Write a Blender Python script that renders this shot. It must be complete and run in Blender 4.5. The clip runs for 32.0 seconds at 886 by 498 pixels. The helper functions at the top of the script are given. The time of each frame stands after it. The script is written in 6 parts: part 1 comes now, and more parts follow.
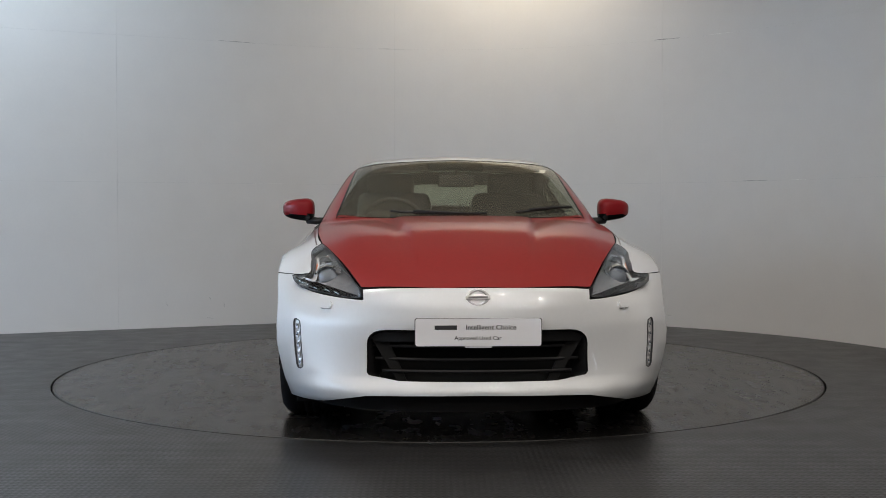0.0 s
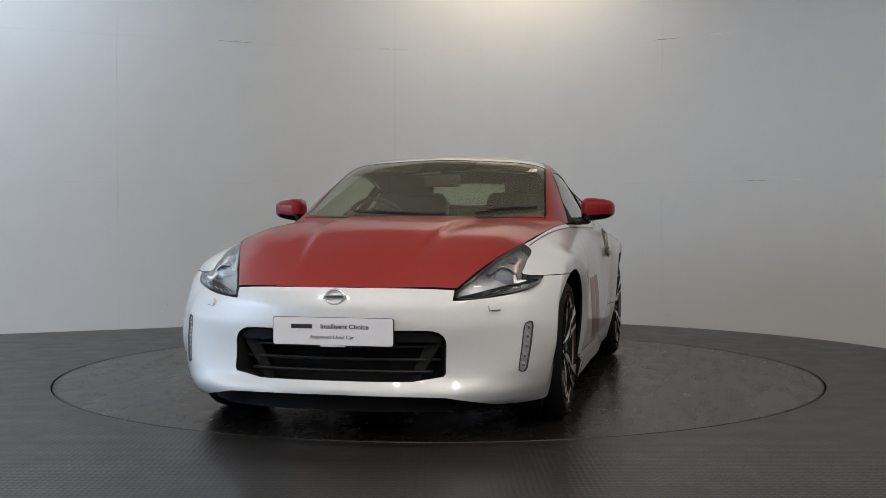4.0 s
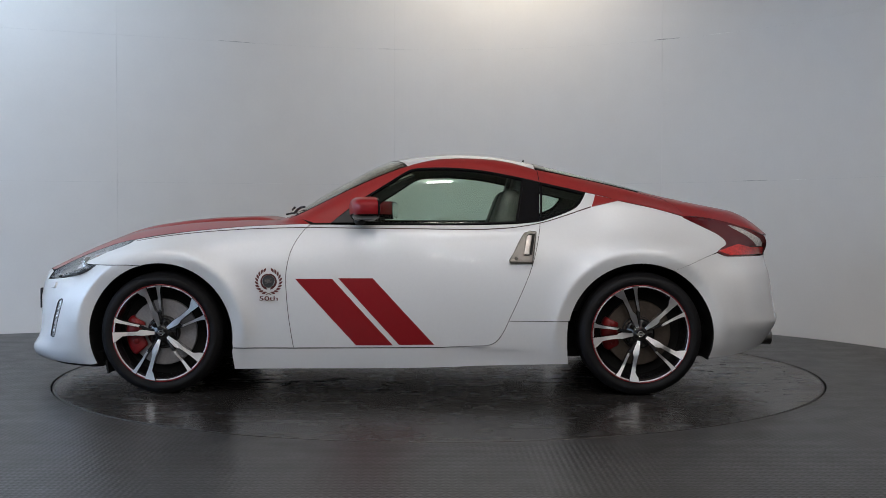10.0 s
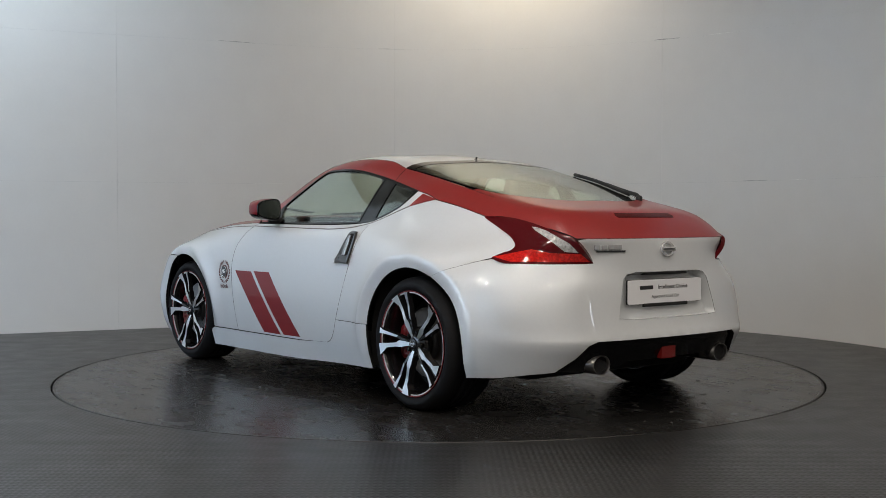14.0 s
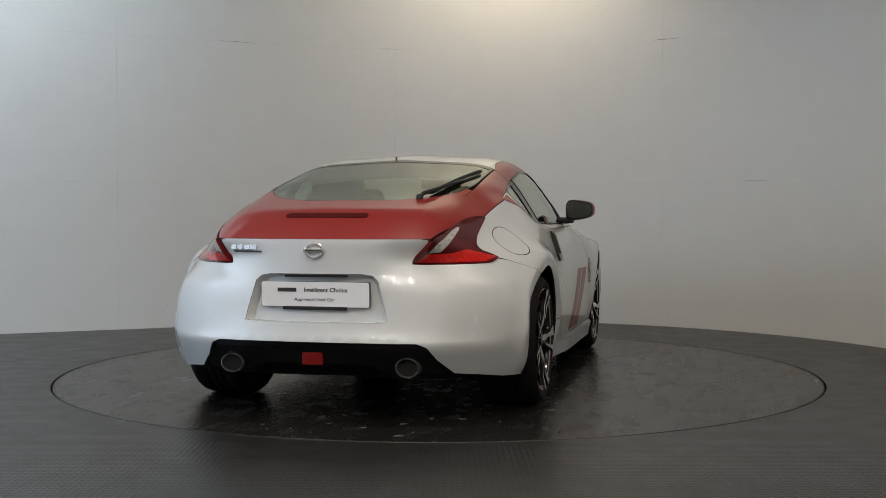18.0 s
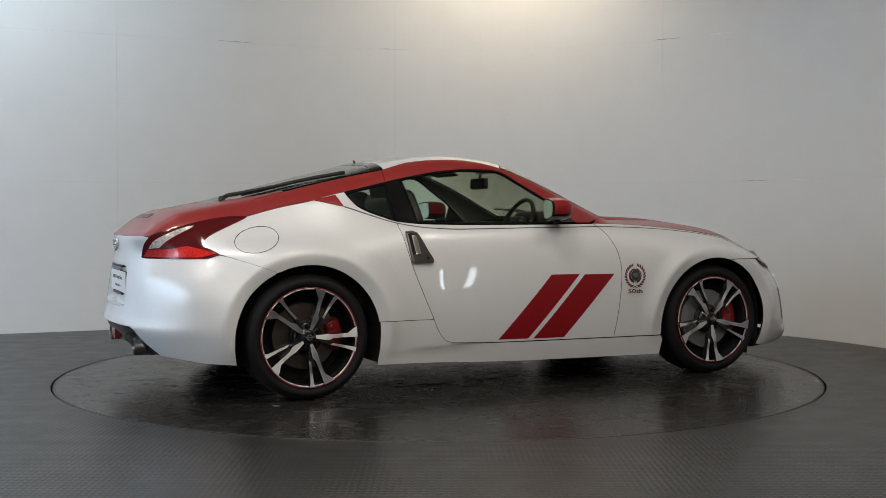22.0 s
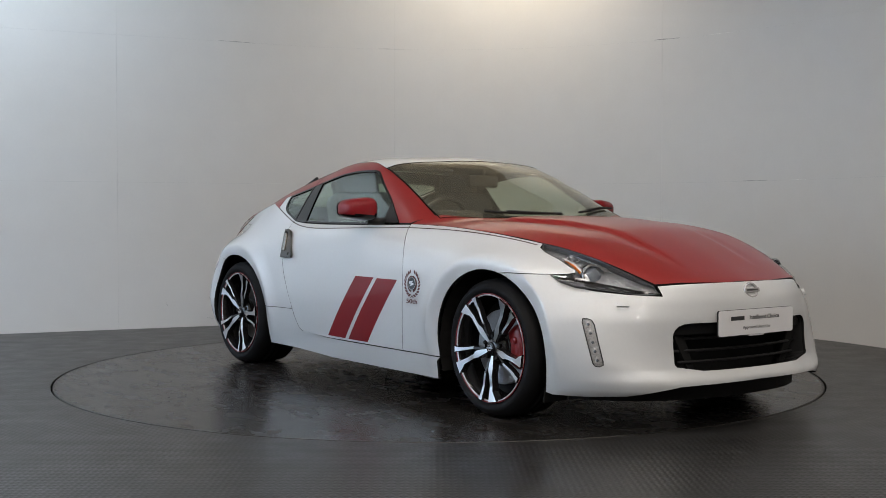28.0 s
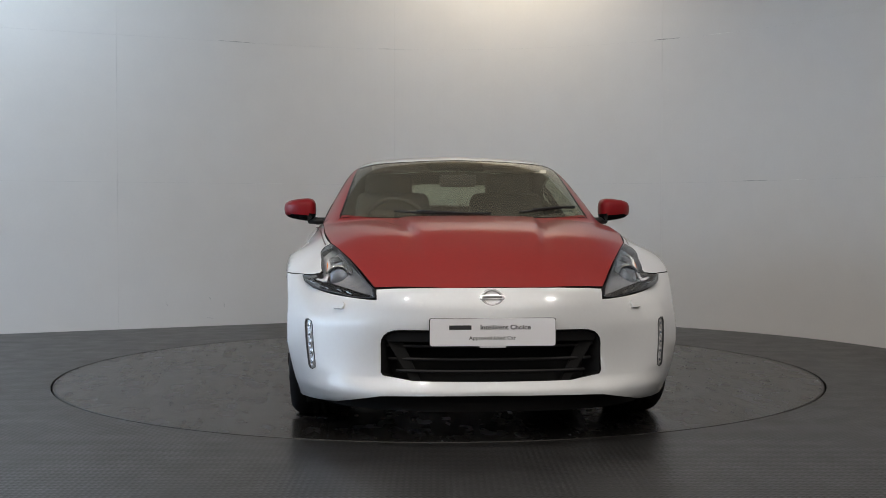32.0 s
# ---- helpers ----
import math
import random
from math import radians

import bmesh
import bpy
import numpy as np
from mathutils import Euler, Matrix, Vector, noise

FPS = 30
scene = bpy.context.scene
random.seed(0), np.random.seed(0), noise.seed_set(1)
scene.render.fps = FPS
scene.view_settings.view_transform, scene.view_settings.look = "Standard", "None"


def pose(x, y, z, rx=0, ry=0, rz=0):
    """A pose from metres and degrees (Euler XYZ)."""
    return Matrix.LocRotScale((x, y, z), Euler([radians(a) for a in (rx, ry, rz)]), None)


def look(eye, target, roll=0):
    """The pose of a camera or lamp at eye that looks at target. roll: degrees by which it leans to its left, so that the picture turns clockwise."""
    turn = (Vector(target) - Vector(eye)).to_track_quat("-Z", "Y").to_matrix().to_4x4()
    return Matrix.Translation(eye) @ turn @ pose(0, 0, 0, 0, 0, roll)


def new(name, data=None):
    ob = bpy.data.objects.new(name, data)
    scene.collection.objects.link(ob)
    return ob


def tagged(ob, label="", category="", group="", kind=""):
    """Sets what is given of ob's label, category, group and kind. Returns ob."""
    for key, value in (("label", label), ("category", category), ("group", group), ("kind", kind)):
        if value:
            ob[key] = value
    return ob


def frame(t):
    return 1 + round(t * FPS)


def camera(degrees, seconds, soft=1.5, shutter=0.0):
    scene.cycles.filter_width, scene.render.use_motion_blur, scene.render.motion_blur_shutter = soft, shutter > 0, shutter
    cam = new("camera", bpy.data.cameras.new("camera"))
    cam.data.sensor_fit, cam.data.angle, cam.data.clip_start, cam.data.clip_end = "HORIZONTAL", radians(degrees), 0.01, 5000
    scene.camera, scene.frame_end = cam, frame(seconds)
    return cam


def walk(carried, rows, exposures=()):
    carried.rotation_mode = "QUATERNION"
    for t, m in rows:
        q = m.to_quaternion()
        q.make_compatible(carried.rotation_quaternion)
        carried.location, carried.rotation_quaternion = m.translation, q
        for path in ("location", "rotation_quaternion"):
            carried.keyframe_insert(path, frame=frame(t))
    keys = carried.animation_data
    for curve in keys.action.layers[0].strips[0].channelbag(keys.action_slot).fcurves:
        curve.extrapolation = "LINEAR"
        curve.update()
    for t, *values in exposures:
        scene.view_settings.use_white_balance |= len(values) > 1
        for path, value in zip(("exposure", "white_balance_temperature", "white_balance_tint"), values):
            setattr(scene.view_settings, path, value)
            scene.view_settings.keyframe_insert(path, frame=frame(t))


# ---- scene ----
from mathutils.bvhtree import BVHTree
from mathutils.geometry import delaunay_2d_cdt

# ---------------------------------------------------------------- camera
EYE = Vector((0.0, -7.055, 0.9505))
cam = camera(42.22, 32.0, soft=0.7)
AIM = EYE + Vector((0.00355, 0.99958, -0.02866)) * 7
walk(cam, [(0.0, look(EYE, AIM)), (32.0, look(EYE, AIM))],
     [(0.0, 0.03, 6750, 11), (4.5, 0.05, 6750, 11), (6.0, 0.12, 6800, 12), (7.0, 0.17, 6350, 12), (10.0, 0.13, 6400, 12), (11.0, 0.12, 6700, 12), (12.0, 0.06, 6900, 11), (14.0, 0.05, 6900, 10),
      (17.0, -0.05, 7050, 9), (18.0, -0.03, 7100, 9), (20.0, 0.16, 7300, 10), (21.0, 0.21, 7200, 10), (23.0, 0.22, 6800, 10), (25.5, 0.20, 6800, 10), (28.0, 0.15, 6850, 11), (30.0, 0.15, 6700, 11), (32.0, 0.05, 6750, 11)])

# ---------------------------------------------------------------- world and light
world = bpy.data.worlds.new("world")
scene.world = world
world.use_nodes = True
wbg = world.node_tree.nodes["Background"]
wbg.inputs["Color"].default_value = (0.55, 0.65, 0.8, 1)
wbg.inputs["Strength"].default_value = 0.02


def area_lamp(name, eye, target, sx, sy, watts, colour, spread=180):
    d = bpy.data.lights.new(name, "AREA")
    d.shape, d.size, d.size_y, d.energy, d.color = "RECTANGLE", sx, sy, watts, colour
    d.spread = radians(spread)
    ob = new(name, d)
    ob.matrix_world = look(eye, target)
    return ob


WARM, NEUTRAL, COOL = (1.0, 0.90, 0.72), (1.0, 0.95, 0.895), (0.62, 0.80, 1.0)
for x, y in ((-2.4, -2.2), (0.0, -2.2), (2.2, -2.2), (-2.6, -4.8), (-0.9, -4.8), (0.9, -4.8), (2.6, -4.8), (-2.4, -6.8), (0.0, -6.8), (2.4, -6.8), (-3.0, -8.8), (-1.0, -8.8), (1.0, -8.8), (3.0, -8.8), (-2.0, -10.8), (0.0, -10.8), (2.0, -10.8), (-2.0, -12.8), (0.4, -12.8), (2.6, -12.8)):
    area_lamp("ceiling_light_beam", (x, y, 3.93), (x, y, 0), 0.38, 0.06, 25, NEUTRAL)
area_lamp("wall_lamp_light", (0.55, 2.35, 3.55), (0.55, 3.4, 2.95), 1.1, 0.3, 16, WARM)
area_lamp("left_lamp_light", (-3.6, 0.2, 3.7), (-3.3, 2.2, 3.3), 1.2, 0.4, 58, COOL)
# daylight that falls on the pale left wall and is thrown back into the bay
area_lamp("side_daylight", (-6.6, -4.0, 3.85), (-8.2, -4.0, 1.2), 7.0, 0.7, 740, (0.48, 0.69, 1.0))
area_lamp("door_gap_light", (6.6, -6.6, 1.25), (1.5, -1.5, 0.6), 0.07, 1.5, 3.5, (0.72, 0.84, 1.0))


# ---------------------------------------------------------------- materials
def material(name, colour, rough=0.5, metal=0.0, coat=0.0, grain=0.0, scale=40.0, bump=0.0, wear=0.0, spec=0.5, emit=None, glass=False, ior=1.45, coat_rough=0.04):
    """A principled material with two scales of colour variation and fine relief."""
    m = bpy.data.materials.new(name)
    m.use_nodes = True
    nt = m.node_tree
    b = nt.nodes["Principled BSDF"]
    b.inputs["Base Color"].default_value = (*colour, 1)
    b.inputs["Roughness"].default_value = rough
    b.inputs["Metallic"].default_value = metal
    b.inputs["Coat Weight"].default_value = coat
    b.inputs["Coat Roughness"].default_value = coat_rough
    b.inputs["Specular IOR Level"].default_value = spec
    b.inputs["IOR"].default_value = ior
    if glass:
        b.inputs["Transmission Weight"].default_value = float(glass)
    if emit:
        b.inputs["Emission Color"].default_value = (*emit[:3], 1)
        b.inputs["Emission Strength"].default_value = emit[3]
    if grain or bump or wear:
        tc = nt.nodes.new("ShaderNodeTexCoord")
        n1 = nt.nodes.new("ShaderNodeTexNoise")
        n1.inputs["Scale"].default_value, n1.inputs["Detail"].default_value = scale, 4
        n2 = nt.nodes.new("ShaderNodeTexNoise")
        n2.inputs["Scale"].default_value, n2.inputs["Detail"].default_value = scale * 0.07, 3
        for n in (n1, n2):
            nt.links.new(tc.outputs["Object"], n.inputs["Vector"])
        if grain or wear:
            mixes = []
            for n, amount in ((n1, grain), (n2, wear)):
                r = nt.nodes.new("ShaderNodeMapRange")
                r.inputs["From Min"].default_value, r.inputs["From Max"].default_value = 0.3, 0.7
                r.inputs["To Min"].default_value, r.inputs["To Max"].default_value = 1 - amount, 1 + amount
                nt.links.new(n.outputs["Fac"], r.inputs["Value"])
                mixes.append(r)
            mul = nt.nodes.new("ShaderNodeMath")
            mul.operation = "MULTIPLY"
            nt.links.new(mixes[0].outputs[0], mul.inputs[0])
            nt.links.new(mixes[1].outputs[0], mul.inputs[1])
            vm = nt.nodes.new("ShaderNodeVectorMath")
            vm.operation = "SCALE"
            vm.inputs[0].default_value = colour
            nt.links.new(mul.outputs[0], vm.inputs["Scale"])
            nt.links.new(vm.outputs[0], b.inputs["Base Color"])
        if bump:
            bp = nt.nodes.new("ShaderNodeBump")
            bp.inputs["Strength"].default_value, bp.inputs["Distance"].default_value = bump, 0.002
            nt.links.new(n1.outputs["Fac"], bp.inputs["Height"])
            nt.links.new(bp.outputs[0], b.inputs["Normal"])
    return m


M_WHITE = material("pearl_white_paint", (0.66, 0.675, 0.685), 0.40, 0.14, 1.0, 0.012, 900, 0.0, 0.01, spec=0.15, coat_rough=0.004)
M_RED = material("satin_red_paint", (0.25, 0.016, 0.015), 0.42, 0.0, 0.6, 0.03, 700, 0.0, 0.03, spec=0.45, coat_rough=0.07)
M_REDGLOSS = material("gloss_red_film", (0.215, 0.005, 0.009), 0.45, 0.0, 0.6, 0.02, 600, 0.0, 0.02, spec=0.25, coat_rough=0.01)
M_BLACKGLOSS = material("gloss_black_plastic", (0.006, 0.006, 0.007), 0.10, 0.0, 0.0, 0.05, 200, spec=0.4)
M_BLACK = material("matt_black_plastic", (0.014, 0.014, 0.015), 0.55, 0.0, 0.0, 0.15, 300, 0.25, 0.1)
M_LIP = material("coarse_black_plastic", (0.007, 0.007, 0.0075), 0.6, 0.0, 0.0, 0.15, 300, 0.25, 0.1, spec=0.2)
# near-black underbody; on panel edges it stands for the shade in the gaps
M_VOID = material("underbody_and_gap_shade", (0.006, 0.006, 0.006), 0.9, 0.0, 0.0, 0.2, 60, 0.2, 0.2)
M_RUBBER = material("tyre_rubber", (0.0065, 0.0065, 0.0075), 0.70, 0.0, 0.0, 0.12, 160, 0.3, 0.15, spec=0.25)
M_CHROME = material("chrome", (0.75, 0.75, 0.76), 0.12, 1.0, 0.0, 0.03, 80)
M_SATIN = material("satin_metal", (0.055, 0.052, 0.05), 0.26, 1.0, 0.0, 0.05, 200)
M_MACHINED = material("machined_alloy", (0.72, 0.72, 0.73), 0.36, 1.0, 0.0, 0.05, 260, 0.0, 0.04)
# turned grain: the highlight runs along the radius of the wheel
nt_ = M_MACHINED.node_tree
tc_ = nt_.nodes.new("ShaderNodeTexCoord")
cross_ = nt_.nodes.new("ShaderNodeVectorMath")
cross_.operation = "CROSS_PRODUCT"
cross_.inputs[0].default_value = (0, 0, 1)
turn_ = nt_.nodes.new("ShaderNodeVectorTransform")
turn_.vector_type, turn_.convert_from, turn_.convert_to = "VECTOR", "OBJECT", "WORLD"
nt_.links.new(tc_.outputs["Object"], cross_.inputs[1])
nt_.links.new(cross_.outputs[0], turn_.inputs[0])
nt_.links.new(turn_.outputs[0], nt_.nodes["Principled BSDF"].inputs["Tangent"])
nt_.nodes["Principled BSDF"].inputs["Anisotropic"].default_value = 0.88
M_CALIPER = material("red_caliper_paint", (0.18, 0.006, 0.007), 0.35, 0.0, 0.3, 0.05, 120, 0.1, 0.1)
M_DISC = material("brake_disc_steel", (0.12, 0.10, 0.085), 0.42, 1.0, 0.0, 0.1, 120, 0.15, 0.2)
M_DISC_FRONT = material("bright_brake_disc_steel", (0.36, 0.36, 0.37), 0.45, 0.8, 0.0, 0.1, 120, 0.15, 0.1)
M_SURROUND = material("dark_satin_metal", (0.13, 0.123, 0.115), 0.28, 1.0, 0.0, 0.05, 200)
M_HANDLE = material("satin_handle_metal", (0.36, 0.34, 0.32), 0.26, 1.0, 0.0, 0.05, 200)
M_GLASS = material("tinted_glass", (0.76, 0.88, 0.78), 0.0, 0.0, glass=True, ior=1.45)
# transmission below 1: the opaque share paints a brownish veil of reflections
M_SCREEN = material("veiled_windscreen_glass", (0.70, 0.69, 0.58), 0.0, 0.0, glass=0.962, ior=1.47)
M_REARGLASS = material("dark_tinted_rear_glass", (0.62, 0.74, 0.65), 0.0, 0.0, glass=True, ior=1.27)
M_LENS = material("clear_lens", (0.97, 0.98, 1.0), 0.0, 0.0, glass=True, ior=1.4)
M_AMBER = material("amber_reflector", (0.46, 0.115, 0.015), 0.15, 0.0, 0.8, 0.08, 160)
M_LAMPSILVER = material("lamp_reflector", (0.62, 0.64, 0.66), 0.18, 1.0, 0.0, 0.08, 200)
M_LAMPDARK = material("lamp_bezel", (0.05, 0.053, 0.058), 0.3, 0.3, 0.3, 0.1, 200)
M_BADGE = material("bright_badge_chrome", (0.78, 0.78, 0.79), 0.18, 0.65, 0.5, 0.03, 80)
M_SIGN = material("white_sign_acrylic", (0.86, 0.86, 0.88), 0.3, 0.0, 0.3, 0.01, 300)
M_INK = material("sign_ink", (0.03, 0.03, 0.034), 0.5, 0.0, 0.0, 0.05, 200)
M_INTERIOR = material("dark_trim", (0.013, 0.0125, 0.012), 0.7, 0.0, 0.0, 0.15, 180, 0.3, 0.1)
M_LEATHER = material("black_leather", (0.012, 0.0115, 0.0115), 0.5, 0.0, 0.0, 0.15, 140, 0.4, 0.15)
M_GREEN = material("headliner_cloth", (0.05, 0.05, 0.048), 0.9, 0.0, 0.0, 0.12, 260, 0.3, 0.1)


# ---------------------------------------------------------------- mesh helpers
def mesh_of(name, bm, mat, smooth=False):
    me = bpy.data.meshes.new(name)
    bm.to_mesh(me)
    bm.free()
    me.materials.append(mat)
    if smooth:
        me.shade_smooth()
    return me


def part(name, bm, mat, parent=None, label="", smooth=False, at=None):
    ob = new(name, mesh_of(name, bm, mat, smooth) if isinstance(bm, bmesh.types.BMesh) else bm)
    if parent:
        ob.parent = parent
    if at is not None:
        ob.matrix_basis = at
    if label:
        ob["label"] = label
    return ob


def raw(name, verts, faces, mat, parent=None, label="", smooth=False, normals=None, at=None):
    me = bpy.data.meshes.new(name)
    me.from_pydata([tuple(v) for v in verts], [], faces)
    me.materials.append(mat)
    if smooth:
        me.shade_smooth()
    if normals is not None:
        me.normals_split_custom_set_from_vertices([tuple(n) for n in normals])
    return part(name, me, mat, parent, label, at=at)


def box(sx, sy, sz, bevel=0.0, m=None, segments=2):
    bm = bmesh.new()
    bmesh.ops.create_cube(bm, size=1, matrix=Matrix.Diagonal((sx, sy, sz, 1)))
    if bevel:
        bmesh.ops.bevel(bm, geom=bm.edges[:], offset=bevel, segments=segments, profile=0.6, affect="EDGES")
    if m is not None:
        bm.transform(m)
    return bm


def lathe(profile, n=48, axis="y", closed=False):
    """Turns (radius, along) pairs about an axis."""
    bm = bmesh.new()
    rings = []
    for r, a in profile:
        ring = []
        for i in range(n):
            t = 2 * math.pi * i / n
            u, v = r * math.cos(t), r * math.sin(t)
            ring.append(bm.verts.new((u, a, v) if axis == "y" else (u, v, a) if axis == "z" else (a, u, v)))
        rings.append(ring)
    pairs = list(zip(rings, rings[1:])) + ([(rings[-1], rings[0])] if closed else [])
    for p, q in pairs:
        for i in range(n):
            j = (i + 1) % n
            bm.faces.new((p[i], p[j], q[j], q[i]))
    if not closed:
        for ring in (rings[0], rings[-1]):
            if (ring[0].co - ring[n // 2].co).length > 1e-4:
                bm.faces.new(ring)
    bmesh.ops.recalc_face_normals(bm, faces=bm.faces[:])
    return bm


def prism(outline, depth, bevel=0.0, m=None):
    """A plate from an outline in x, y, raised along z from 0 to depth."""
    bm = bmesh.new()
    f = bm.faces.new([bm.verts.new((x, y, 0)) for x, y in outline])
    got = bmesh.ops.extrude_face_region(bm, geom=[f])
    top = [v for v in got["geom"] if isinstance(v, bmesh.types.BMVert)]
    bmesh.ops.translate(bm, verts=top, vec=(0, 0, depth))
    bmesh.ops.recalc_face_normals(bm, faces=bm.faces[:])
    if bevel:
        edges = [e for e in bm.edges if all(abs(v.co.z - depth) < 1e-6 for v in e.verts)]
        bmesh.ops.bevel(bm, geom=edges, offset=bevel, segments=2, profile=0.6, affect="EDGES")
    if m is not None:
        bm.transform(m)
    return bm


def tube(points, radius, n=8):
    """A round bar through points, closed at its ends."""
    bm = bmesh.new()
    pts = [Vector(p) for p in points]
    rings = []
    for i, p in enumerate(pts):
        d = (pts[min(i + 1, len(pts) - 1)] - pts[max(i - 1, 0)]).normalized()
        a = d.orthogonal().normalized() if abs(d.z) > 0.9 else d.cross(Vector((0, 0, 1))).normalized()
        b = d.cross(a)
        r = radius(i / (len(pts) - 1)) if callable(radius) else radius
        rings.append([bm.verts.new(p + r * (math.cos(2 * math.pi * k / n) * a + math.sin(2 * math.pi * k / n) * b)) for k in range(n)])
    for p, q in zip(rings, rings[1:]):
        for i in range(n):
            bm.faces.new((p[i], p[(i + 1) % n], q[(i + 1) % n], q[i]))
    bm.faces.new(rings[0])
    bm.faces.new(rings[-1])
    bmesh.ops.recalc_face_normals(bm, faces=bm.faces[:])
    return bm


def lettering(text, size, depth, mat, parent, m, spacing=1.0, name="lettering", bold=0.0):
    cu = bpy.data.curves.new("lettering", "FONT")
    cu.body, cu.size, cu.extrude, cu.align_x, cu.align_y = text, size, depth, "CENTER", "CENTER"
    cu.space_character = spacing
    cu.offset = bold
    tmp = bpy.data.objects.new("lettering", cu)
    me = bpy.data.meshes.new_from_object(tmp)
    bpy.data.objects.remove(tmp)
    me.materials.clear()
    me.materials.append(mat)
    return part(name, me, mat, parent, at=m)


def akima(xs, ys):
    """A smooth curve through points that does not overshoot."""
    x, y = np.array(xs, float), np.array(ys, float)
    o = np.argsort(x)
    x, y = x[o], y[o]
    d = np.diff(y) / np.diff(x)
    e = np.concatenate([[3 * d[0] - 2 * d[1], 2 * d[0] - d[1]], d, [2 * d[-1] - d[-2], 3 * d[-1] - 2 * d[-2]]])
    w1, w2 = np.abs(e[3:] - e[2:-1]) + np.abs(e[3:] + e[2:-1]) / 2, np.abs(e[1:-2] - e[:-3]) + np.abs(e[1:-2] + e[:-3]) / 2
    s = np.where(w1 + w2 > 1e-12, (w1 * e[1:-2] + w2 * e[2:-1]) / np.maximum(w1 + w2, 1e-12), (e[1:-2] + e[2:-1]) / 2)

    def f(q):
        q = np.clip(np.asarray(q, float), x[0], x[-1])
        i = np.clip(np.searchsorted(x, q) - 1, 0, len(x) - 2)
        h = x[i + 1] - x[i]
        t = (q - x[i]) / h
        return ((2 * t ** 3 - 3 * t ** 2 + 1) * y[i] + (t ** 3 - 2 * t ** 2 + t) * h * s[i]
                + (3 * t ** 2 - 2 * t ** 3) * y[i + 1] + (t ** 3 - t ** 2) * h * s[i + 1])
    return f


def through_points(pts, n, corners=()):
    """A smooth open curve through points of any dimension, resampled to n points."""
    p = np.array(pts, float)
    t = np.concatenate([[0], np.cumsum(np.sqrt(np.linalg.norm(np.diff(p, axis=0), axis=1)))])
    q = np.linspace(0, t[-1], n)
    return np.stack([akima(t, p[:, k])(q) for k in range(p.shape[1])], -1)


# ---------------------------------------------------------------- setting
CAR_OFF = Vector((0.1968, 0.0918, 0))
RING = 2.258


